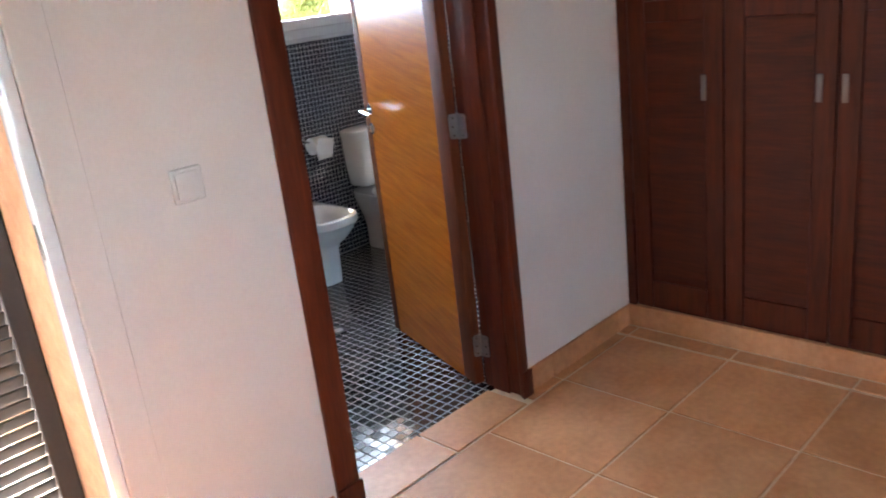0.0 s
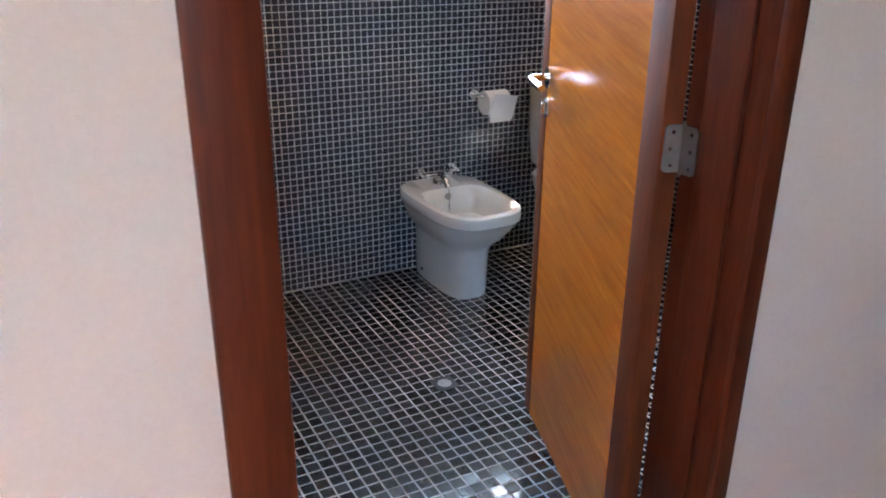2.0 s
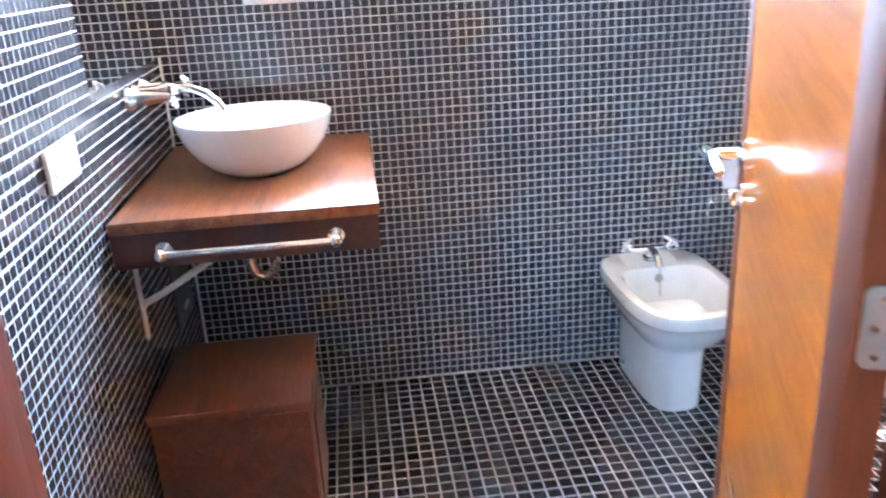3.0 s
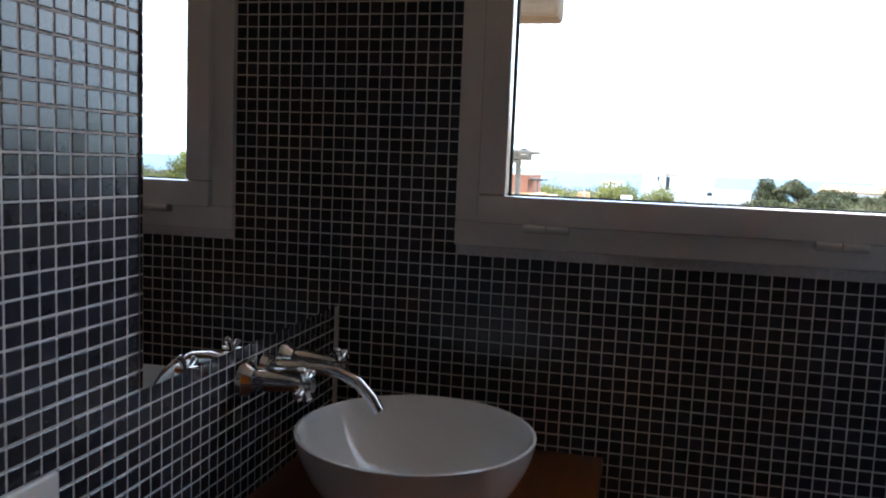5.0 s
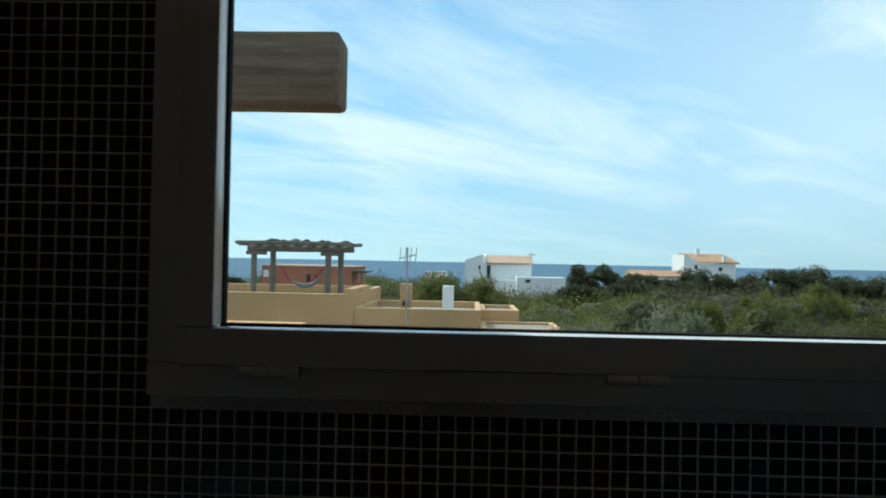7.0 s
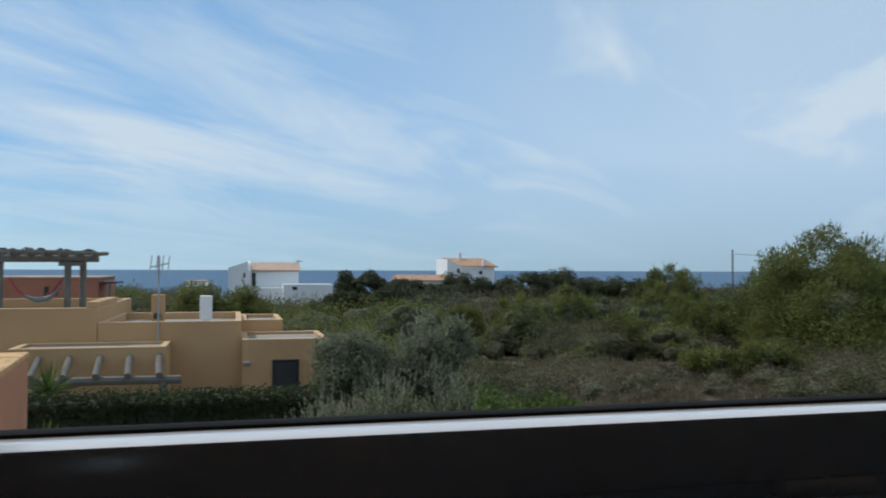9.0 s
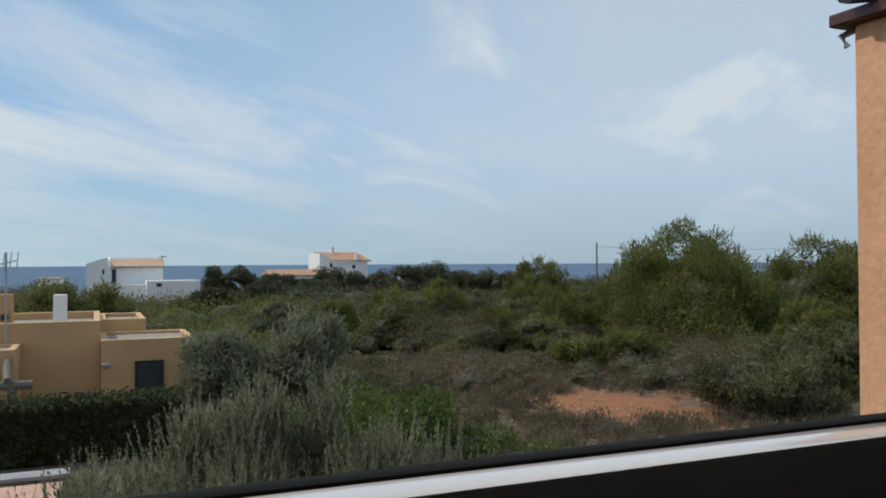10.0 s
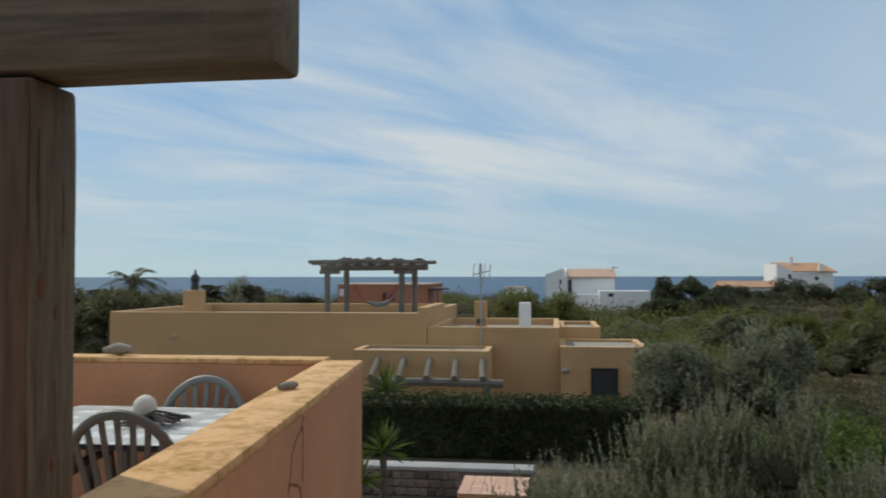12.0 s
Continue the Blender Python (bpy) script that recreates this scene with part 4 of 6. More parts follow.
WF = 1.84
wardrobe = thing("wardrobe", (WF, -3.6, 0.10), "built-in mahogany wardrobe with panelled doors on a tiled plinth", "wardrobe")
bm = bm_new(); box(bm, 0.026, -1.9, 0, 0.60, 1.515, 2.395, 0.002); part("carcass", bm, M["wood_ward"], wardrobe)
bm = bm_new(); box(bm, 0.0, 1.475, 0, 0.0255, 1.515, 2.395, 0.003); part("side_filler", bm, M["wood_ward"], wardrobe, "", True)
splits = [1.472, 1.072, 0.672, 0.272, -0.128, -0.528, -0.928, -1.328, -1.728]
for i, (a, b) in enumerate(zip(splits, splits[1:])):
    y1, y0 = a - 0.002, b + 0.002
    d = part("door", box(box(box(box(bm_new(), 0.002, y0, 0.005, 0.025, y0 + 0.075, 2.39, 0.003), 0.002, y1 - 0.075, 0.005, 0.025, y1, 2.39, 0.003),
             0.0025, y0 + 0.0755, 2.29, 0.025, y1 - 0.0755, 2.39, 0.003), 0.0025, y0 + 0.0755, 0.005, 0.025, y1 - 0.0755, 0.13, 0.003), M["wood_ward"], wardrobe, "", True)
    bm = bm_new(); box(bm, 0.0025, y0 + 0.0755, 1.20, 0.025, y1 - 0.0755, 1.28, 0.003); part("mid_rail", bm, M["wood_ward"], d, "", True)
    for z0, z1 in ((0.1305, 1.1995), (1.2805, 2.2895)):
        bm = bm_new(); box(bm, 0.011, y0 + 0.0755, z0, 0.022, y1 - 0.0755, z1); part("panel", bm, M["wood_ward_h"], d)
    hy = y0 + 0.036 if i % 2 == 0 or i == 1 else y1 - 0.032
    if i == 0:
        hy = y0 + 0.07
    if i == 1:
        hy = y0 + 0.052
    if i == 2:
        hy = y1 - 0.028
    bm = bm_new(); box(bm, -0.016, hy - 0.011, 0.907, -0.010, hy + 0.011, 1.003, 0.003, 2); box(bm, -0.011, hy - 0.004, 0.925, 0.002, hy + 0.004, 0.933); box(bm, -0.011, hy - 0.004, 0.977, 0.002, hy + 0.004, 0.985)
    part("handle", bm, M["handle"], d, "dull steel bar handle", True)
slab("wardrobe_plinth", [(WF - 0.004, -5.59, 0.0, WF + 0.02, DY0 - 0.0005, 0.0985)], M["terracotta"], "terracotta tiled plinth under the wardrobe", bevel=0.002)
# ---- outside: ground and sea ----
GROUND = -2.9


def ground_z(x, y):
    z = GROUND + 0.10 * noise.noise((x * 0.12, y * 0.12, 0.3)) + (0.25 * noise.noise((x * 0.03, y * 0.03, 1.7)) if y > 30 else 0)
    if y > 112:
        z -= min(12.0, (y - 112) * 0.11)
    return z


gx = [-4200, -1500, -500, -200, -120, -80] + [-60 + 2.0 * k for k in range(66)] + [80, 120, 200, 500, 1500, 4200]
gy = [-300, -100, -40, -20, -10] + [-6 + 2.0 * k for k in range(64)] + [130, 140, 160, 190, 220, 300, 600, 1500, 4600]
gv = [(x, y, ground_z(x, y)) for y in gy for x in gx]
nx = len(gx)
gf = [(j * nx + i, j * nx + i + 1, (j + 1) * nx + i + 1, (j + 1) * nx + i) for j in range(len(gy) - 1) for i in range(nx - 1)]
soil = mat("dry_ground", (0.095, 0.072, 0.042), 0.95, 0.25, 0.5, 7, 0.6, coords="World", color2=(0.170, 0.126, 0.078), bump_dist=0.05)
_n, _l = soil.node_tree.nodes, soil.node_tree.links
_geo = _n.new("ShaderNodeNewGeometry")
_sub = _n.new("ShaderNodeVectorMath"); _sub.operation = "SUBTRACT"; _sub.inputs[1].default_value = (15.8, 20.0, -2.9)
_div = _n.new("ShaderNodeVectorMath"); _div.operation = "DIVIDE"; _div.inputs[1].default_value = (3.3, 3.6, 5)
_len = _n.new("ShaderNodeVectorMath"); _len.operation = "LENGTH"
_nz = _n.new("ShaderNodeTexNoise"); _nz.inputs["Scale"].default_value, _nz.inputs["Detail"].default_value = 0.9, 6
_add = _n.new("ShaderNodeMath"); _add.operation = "MULTIPLY_ADD"; _add.inputs[1].default_value = 2.1
_l.new(_geo.outputs["Position"], _sub.inputs[0]); _l.new(_sub.outputs[0], _div.inputs[0]); _l.new(_div.outputs[0], _len.inputs[0])
_l.new(_geo.outputs["Position"], _nz.inputs["Vector"]); _l.new(_nz.outputs["Fac"], _add.inputs[0]); _l.new(_len.outputs["Value"], _add.inputs[2])
_rp = _n.new("ShaderNodeValToRGB"); _rp.color_ramp.elements[0].position, _rp.color_ramp.elements[1].position = 0.80, 1.0
_rp.color_ramp.elements[0].color, _rp.color_ramp.elements[1].color = (1, 1, 1, 1), (0, 0, 0, 1)
_hf = _n.new("ShaderNodeMath"); _hf.operation = "MULTIPLY"; _hf.inputs[1].default_value = 0.48
_l.new(_add.outputs[0], _hf.inputs[0]); _l.new(_hf.outputs[0], _rp.inputs[0])
_mx = _n.new("ShaderNodeMix"); _mx.data_type = "RGBA"; _mx.inputs["B"].default_value = (0.29, 0.112, 0.042, 1)
_l.new(_rp.outputs[0], _mx.inputs["Factor"])
_l.new(_n["Color Ramp"].outputs[0], _mx.inputs["A"])
_l.new(_mx.outputs["Result"], _n["Principled BSDF"].inputs["Base Color"])
tagged(raw("ground", gv, gf, soil, True), "dry scrubland with a patch of red soil", kind="structure")
slab("sea", [(-4700, 150, -12.4, 4700, 4750, -12.0)], M["sea"], "calm blue sea out to the horizon")

# ---- plants ----


def blades(name, c, a, b, material, parent=None):
    """One mesh of diamond-shaped blades: centres, half lengths and half widths."""
    q = np.stack([c - a, c + b, c + a, c - b], 1).reshape(-1, 3)
    n = len(c)
    me = bpy.data.meshes.new(name)
    me.vertices.add(n * 4); me.loops.add(n * 4); me.polygons.add(n)
    me.vertices.foreach_set("co", q.ravel().astype(np.float32))
    me.loops.foreach_set("vertex_index", np.arange(n * 4, dtype=np.int32))
    me.polygons.foreach_set("loop_start", np.arange(0, n * 4, 4, dtype=np.int32))
    me.update(calc_edges=True)
    me.materials.append(material)
    ob = new(name, me)
    ob.parent = parent
    return ob


def unit(v):
    return v / np.linalg.norm(v, axis=1)[:, None]


def leaf_quads(clumps, count, size, seed, up=0.0, aspect=2.4, shell=0.35, dome=False):
    """Small leaf blades spread through ellipsoid clumps (cx, cy, cz, rx, ry, rz)."""
    rng = np.random.default_rng(seed)
    cl = np.array(clumps, float)
    wgt = (cl[:, 3] * cl[:, 5]) + 1e-6
    pick = rng.choice(len(cl), count, p=wgt / wgt.sum())
    d = unit(rng.normal(size=(count, 3)))
    if dome:
        d[:, 2] = np.abs(d[:, 2]) - 0.28
    rad = rng.random(count) ** shell * rng.uniform(0.85, 1.12, count)
    c = cl[pick, :3] + d * cl[pick, 3:] * rad[:, None]
    a = unit(rng.normal(size=(count, 3)) + np.array([0, 0, up]) + d * 0.6)
    b = unit(np.cross(a, d + np.array([0, 0, 0.25]) + rng.normal(size=(count, 3)) * 0.45))
    s = size * rng.uniform(0.6, 1.35, count)[:, None]
    return c, a * s * 0.5, b * s * 0.5 / aspect


def shoot_quads(clumps, shoots, per, length, size, seed, up=1.2, aspect=4.0):
    """Leaves set along thin upright shoots that grow out of the clumps."""
    rng = np.random.default_rng(seed)
    cl = np.array(clumps, float)
    wgt = (cl[:, 3] * cl[:, 5]) + 1e-6
    pick = rng.choice(len(cl), shoots, p=wgt / wgt.sum())
    d = unit(rng.normal(size=(shoots, 3)) + np.array([0, 0, 0.35]))
    o = cl[pick, :3] + d * cl[pick, 3:] * rng.uniform(0.35, 0.95, shoots)[:, None]
    g = unit(rng.normal(size=(shoots, 3)) * 0.35 + d * 0.55 + np.array([0, 0, up]))
    L = length * rng.uniform(0.45, 1.25, shoots)
    u = np.tile((np.arange(per) + 0.5) / per, (shoots, 1)) + rng.normal(0, 0.02, (shoots, per))
    axis = np.repeat(g, per, 0)
    c = np.repeat(o, per, 0) + axis * (u * L[:, None]).ravel()[:, None]
    side = unit(np.cross(axis, rng.normal(size=axis.shape)))
    a = unit(axis * 1.2 + side * 0.6)
    b = unit(np.cross(a, rng.normal(size=a.shape)))
    s = (size * rng.uniform(0.65, 1.25, len(c)) * (1.15 - 0.6 * u.ravel()))[:, None]
    c = c + a * s * 0.4
    return c, a * s * 0.5, b * s * 0.5 / aspect


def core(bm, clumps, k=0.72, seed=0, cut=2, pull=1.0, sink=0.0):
    """Lumpy cores that stop the light inside a crown; their dark colour paints its inner shade."""
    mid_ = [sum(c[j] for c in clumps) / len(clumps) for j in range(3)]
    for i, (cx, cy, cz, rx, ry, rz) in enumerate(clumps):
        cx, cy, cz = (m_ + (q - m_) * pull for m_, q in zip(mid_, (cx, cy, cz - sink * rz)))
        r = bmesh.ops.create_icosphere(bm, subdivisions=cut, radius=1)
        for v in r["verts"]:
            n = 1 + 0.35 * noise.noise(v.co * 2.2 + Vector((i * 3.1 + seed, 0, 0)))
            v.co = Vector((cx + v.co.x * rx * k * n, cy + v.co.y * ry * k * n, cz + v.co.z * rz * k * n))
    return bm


def plant(name, x, y, label, category, clumps, count, size, leaf, seed, trunk=None, up=0.0, group="", aspect=2.4, core_k=0.7, shell=0.35, kind="", shoots=None, inside=None):
    """A tree or bush: trunk and limbs, an inner core and a crown of blades. Clumps are in the plant's own axes."""
    t = thing(name, (x, y, ground_z(x, y) - 0.03), label, category, group, kind)
    if trunk:
        bm = bm_new()
        h, r = trunk
        lean = noise.noise((x, y, 2)) * 0.3
        tube(bm, [(0, 0, -0.1), (lean * 0.3, 0, h * 0.35), (lean, 0.05, h * 0.7), (lean, 0.05, h)], [r, r * 0.8, r * 0.6, r * 0.35], 8)
        for i, c in enumerate(clumps[:7]):
            m = Vector((lean, 0.05, h * (0.55 + 0.06 * i)))
            e = Vector(c[:3])
            tube(bm, [m, (m + e) / 2 + Vector((0, 0, 0.08 * h)), e], [r * 0.45, r * 0.3, r * 0.12], 6)
        part("trunk", bm, M["bark"], t, "", True)
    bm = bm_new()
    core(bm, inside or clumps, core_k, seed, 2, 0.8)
    part("inner_crown", bm, M["shade_core"], t)
    if shoots:
        n, per, length = shoots
        parts = [leaf_quads(clumps, count, size, seed, up, aspect, shell), shoot_quads(clumps, n, per, length, size, seed + 1, up * 1.9, aspect)]
        c, a, b = (np.concatenate(z) for z in zip(*parts))
    else:
        c, a, b = leaf_quads(clumps, count, size, seed, up, aspect, shell)
    blades("crown", c, a, b, leaf, t)
    return t


def puff(n, rx, ry, z0, z1, r, seed, rz=0.8):
    """n clumps inside a rounded crown from z0 to z1."""
    rg = random.Random(seed)
    out = []
    for k in range(n):
        a, d = rg.uniform(0, 2 * math.pi), math.sqrt(rg.random())
        u = rg.random()
        w = math.sin(math.pi * (0.15 + 0.75 * (1 - u))) ** 0.6
        rr = r * rg.uniform(0.7, 1.25)
        out.append((math.cos(a) * d * rx * w, math.sin(a) * d * ry * w, z0 + (z1 - z0) * u, rr, rr, rr * rz))
    return out


# silvery bush before the window, dense green bush behind it
plant("olive_tree", 2.85, 9.6, "silvery grey-green wild olive with upright shoots", "tree", puff(44, 2.5, 1.5, 0.45, 1.95, 0.52, 3) + [(-0.8, 0, 2.15, .3, .3, .42), (0.1, 0.2, 2.3, .32, .3, .45), (-0.3, -.3, 2.15, .3, .3, .42), (0.8, 0.1, 2.05, .35, .3, .38), (1.7, 0, 1.7, .4, .4, .35), (-1.7, 0, 1.5, .4, .4, .38), (-2.4, -0.2, 1.15, .4, .4, .36), (2.5, 0.1, 1.5, .4, .4, .35), (0.9, 0.0, 2.35, .3, .3, .4), (3.0, -0.3, 1.1, .4, .4, .35)],
      20000, 0.080, M["leaf_olive"], 11, (1.4, 0.09), up=1.3, aspect=3.3, core_k=0.45, shell=0.6, shoots=(5600, 32, 0.54))
plant("mastic_bush", 5.3, 13.6, "dense bright green mastic bush", "bush", puff(36, 2.5, 1.9, 0.3, 1.75, 0.60, 5) + [(2.4, -0.6, 1.0, .7, .7, .55), (3.3, -1.2, 0.7, .7, .7, .55), (-1.6, 0, 1.6, .6, .6, .5), (4.1, -1.4, 0.5, .6, .6, .45)],
      52000, 0.085, M["leaf_green"], 12, up=0.5, aspect=2.0, core_k=0.6, shoots=(1300, 12, 0.25))
plant("mastic_bush", 7.6, 10.4, "low green mastic bush with dry grass round it", "bush", puff(14, 1.6, 1.2, 0.2, 0.9, 0.45, 6), 14000, 0.08, M["leaf_green"], 13, up=0.5, aspect=2.0, core_k=0.6, shoots=(500, 12, 0.22))
# grey olives at the neighbour's corner
plant("olive_tree", 4.3, 23.6, "rounded grey-green olive tree beside the ochre house", "tree", puff(20, 1.1, 1.2, 0.7, 2.2, 0.52, 8), 16000, 0.14, M["leaf_olive"], 14, (2.2, 0.13), up=0.5, aspect=3.2, core_k=0.5, shoots=(700, 12, 0.5))
plant("olive_tree", 7.1, 24.2, "rounded grey-green olive tree in the scrub", "tree", puff(22, 1.35, 1.3, 0.7, 2.6, 0.56, 9), 18000, 0.14, M["leaf_olive"], 15, (2.4, 0.13), up=0.5, aspect=3.2, core_k=0.5, shoots=(800, 12, 0.5))
# pines: tiers of clumps that narrow towards several uneven tops
def tiers(top, rad, seed):
    rgp = random.Random(seed)
    out, inner_ = [], []
    heads = [(0.0, 0.0, 1.0, 1.0)] + [(math.cos(a) * rad * 0.42, math.sin(a) * rad * 0.42, rgp.uniform(0.74, 0.96), rgp.uniform(0.6, 0.85)) for a in [1.3 * k + rgp.random() for k in range(5)]]
    for hx, hy, hk, wk in heads:
        h_ = top * hk
        inner_.append((hx * 0.8, hy * 0.8, h_ * 0.36, rad * 0.50 * wk, rad * 0.50 * wk, h_ * 0.40))
        n_ = max(3, int(h_ / 0.75))
        for k in range(n_):
            u = (k + 0.5) / n_
            w = rad * 0.66 * wk * (1 - u) ** 0.55
            m_ = 2 + int(w * 1.9)
            for q in range(m_):
                a = 2 * math.pi * (q + rgp.random() * 0.8) / m_
                d_ = w * rgp.uniform(0.6, 1.0)
                r_ = rad * rgp.uniform(0.17, 0.27) * (1.1 - 0.5 * u)
                out.append((hx + math.cos(a) * d_, hy + math.sin(a) * d_, h_ * (0.04 + 0.90 * u) + rgp.uniform(-0.12, 0.12), r_, r_, r_ * 0.85))
    return out, inner_


PINES = ((28.5, 32.5, 6.6, 5.4, 21), (36.0, 31.5, 6.0, 4.0, 22), (42.0, 34.0, 5.8, 4.0, 23), (31.0, 51.0, 5.3, 2.8, 24), (30.5, 26.0, 3.0, 2.6, 25), (36.5, 25.0, 4.3, 3.0, 26),
         (24.0, 36.5, 3.3, 2.6, 27), (17.0, 44.0, 3.3, 2.3, 28), (21.5, 47.0, 3.7, 2.4, 29), (26.5, 45.0, 4.0, 2.6, 31), (13.0, 42.0, 2.7, 2.0, 32), (33.0, 41.0, 4.3, 2.7, 33), (20.0, 37.0, 2.5, 2.2, 34))
for i, (px, py, top, rad, s) in enumerate(PINES):
    big = top > 4.2
    crown_, inner_ = tiers(top, rad, s)
    plant("pine_tree", px, py, "broad yellow-green pine tree with an uneven crown" if big else "low bushy yellow-green pine in the scrub", "tree", crown_, int(5200 * rad * rad) if big else 24000, 0.17, M["leaf_pine"], 30 + i, (top * 0.7, 0.16), up=0.9, group="pines in the scrub", aspect=3.8, core_k=0.85, shell=0.35, shoots=(int(220 * rad * rad) if big else 1100, 10, 0.42), inside=inner_)
plant("mastic_bush", 18.9, 17.2, "dark green rounded bush at the edge of the clearing", "bush", puff(26, 2.1, 1.7, 0.3, 1.5, 0.55, 41), 26000, 0.11, M["leaf_maquis"], 41, up=0.5, aspect=2.4, core_k=0.6, shoots=(900, 12, 0.35))
plant("mastic_bush", 23.5, 19.5, "dark green rounded bush at the edge of the clearing", "bush", puff(26, 2.3, 1.9, 0.3, 1.9, 0.6, 42), 26000, 0.12, M["leaf_maquis"], 42, up=0.5, aspect=2.4, core_k=0.6, shoots=(900, 12, 0.35))
plant("mastic_bush", 21.5, 28.5, "low spreading green bush behind the clearing", "bush", puff(30, 2.9, 1.4, 0.25, 1.1, 0.5, 43), 22000, 0.12, M["leaf_pine"], 43, up=0.5, aspect=2.2, core_k=0.6, shoots=(700, 10, 0.3))
# round dark trees far off
for i, (px, py, top, rad) in enumerate(((11.6, 74.0, 5.2, 1.9), (14.5, 76.0, 4.0, 1.8), (-14.9, 49.5, 3.5, 1.3), (31.0, 70.0, 4.6, 2.0), (-14.5, 42.0, 4.5, 1.5), (17.0, 79.0, 3.9, 2.0), (20.0, 83.0, 3.7, 2.4), (23.5, 82.0, 4.15, 2.6), (27.0, 81.0, 4.4, 2.8), (30.5, 79.5, 4.5, 2.9), (34.0, 78.0, 4.7, 2.8), (38.0, 76.0, 4.3, 2.8), (42.0, 74.0, 4.0, 2.6), (13.0, 60.0, 3.2, 2.2), (8.0, 58.0, 3.0, 2.0))):
    plant("holm_oak", px, py, "dark rounded evergreen tree in the distance", "tree", puff(16, rad, rad, top * 0.25, top * 0.82, rad * 0.36, 50 + i), 8000, 0.20, M["leaf_dark"], 50 + i, (top * 0.6, 0.16), group="dark evergreen trees", aspect=2.0)

# scrub between the houses and the sea
rg = random.Random(4)
scrub, dry, green, tall = [], [], [], []
while len(scrub) < 1500:
    y = 19 + 89 * rg.random() ** 1.35
    x = rg.uniform(-0.75, 1.12) * (y + 2)
    if x < 5.5 and y < 40 and x > -20:
        continue
    if (x - 14.2) ** 2 / 26 + (y - 19.5) ** 2 / 30 < 1:
        continue
    if x < 3 and x > -2 and y > 84:
        continue
    if (-1 < x < 12 and 80 < y < 96) or (24 < x < 42 and y > 108):
        continue
    swell = 0.75 + 0.7 * noise.noise((x * 0.11, y * 0.09, 9.0))
    h = rg.uniform(0.7, 1.35) * (1.0 + 1.2 * rg.random() * min(1, (y - 18) / 42)) * swell
    if y > 36:
        h = rg.uniform(1.4, 2.7) * swell
    if y > 58:
        h = rg.uniform(2.2, 3.4) * (0.55 + 0.45 * swell)
    if (-4 < x < 14 and 66 < y < 88) or (20 < x < 42 and y > 76):
        h = rg.uniform(1.6, 2.5)
    r = min(h * rg.uniform(0.6, 1.15), 2.6)
    scrub.append((x, y, ground_z(x, y) + h * 0.45, r, r, h * 0.6))
for k in range(110):
    x, y, h = rg.uniform(7.5, 17.0), rg.uniform(24.5, 33.0), rg.uniform(0.45, 1.05)
    dry.append((x, y, ground_z(x, y) + h * 0.45, h * rg.uniform(0.7, 1.1), h * rg.uniform(0.7, 1.1), h * 0.65))
for c in scrub:
    k = noise.noise((c[0] * 0.07, c[1] * 0.07, 5.0)) + rg.uniform(-0.25, 0.25)
    (dry if k < -0.20 else green if k > 0.22 else []).append(c)
for k in range(22):
    y = rg.uniform(30, 62)
    x = rg.uniform(0.22, 0.80) * y
    h = rg.uniform(1.6, 2.9) * (0.8 if y < 38 else 1.0)
    for j in range(6):
        a, u = rg.uniform(0, 2 * math.pi), rg.uniform(0.25, 0.9)
        w = h * 0.62 * (1.15 - u)
        c = (x + math.cos(a) * w, y + math.sin(a) * w, ground_z(x, y) + h * u, h * 0.36, h * 0.36, h * 0.30)
        (green if k % 3 else tall).append(c)
mid = [c for c in scrub if c not in dry and c not in green]
far_mid = tall + [c for c in mid if c[1] > 52]
mid = [c for c in mid if c[1] <= 52]
for nm, cl, m, sd, lab in (("scrub_far", far_mid, M["leaf_dark"], 60, "dark evergreen scrub in the distance"), ("scrub_mixed", mid, M["leaf_maquis"], 61, "dull olive-green scrub covering the land"), ("scrub_dry", dry, M["leaf_dry"], 62, "brown dry scrub"), ("scrub_green", green, M["leaf_pine"], 63, "yellow-green bushes among the scrub")):
    near_, far_ = [c for c in cl if c[1] < 40], [c for c in cl if c[1] >= 40]
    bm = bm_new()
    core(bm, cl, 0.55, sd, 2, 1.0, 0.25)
    base = solid(nm, bm, M["shade_core"], lab, kind="stuff")
    for k, (group_, size_, dens) in enumerate(((near_, 0.105, 480), (far_, 0.17, 95))):
        if not group_:
            continue
        area = sum(c[3] * c[5] for c in group_)
        parts = [leaf_quads(group_, int(dens * area), size_, sd + k, 0.5, 1.9, 0.25, True), shoot_quads(group_, int(dens * area / 14), 10, size_ * 2.2, size_ * 0.8, sd + k + 9, 0.9, 3.0)]
        blades("leaves", *(np.concatenate(z) for z in zip(*parts)), m, base)
# dry grass and low brush round the red clearing
cl = []
for k in range(1150):
    a = rg.uniform(0, 2 * math.pi)
    d = rg.uniform(0.15, 1.5)
    x, y = 13.6 + math.cos(a) * 6.6 * d, 20.0 + math.sin(a) * 7.0 * d
    if ((x - 15.6) / 3.0) ** 2 + ((y - 20.0) / 3.0) ** 2 < rg.uniform(0.45, 1.25):
        continue
    h = rg.uniform(0.12, 0.42)
    cl.append((x, y, ground_z(x, y) + h * 0.4, h * 1.2, h * 1.2, h))
tagged(blades("dry_grass", *leaf_quads(cl, 105000, 0.15, 71, 1.6, 7.0, 0.6), M["leaf_dry"]), "dry grass round the bare red soil", kind="stuff")
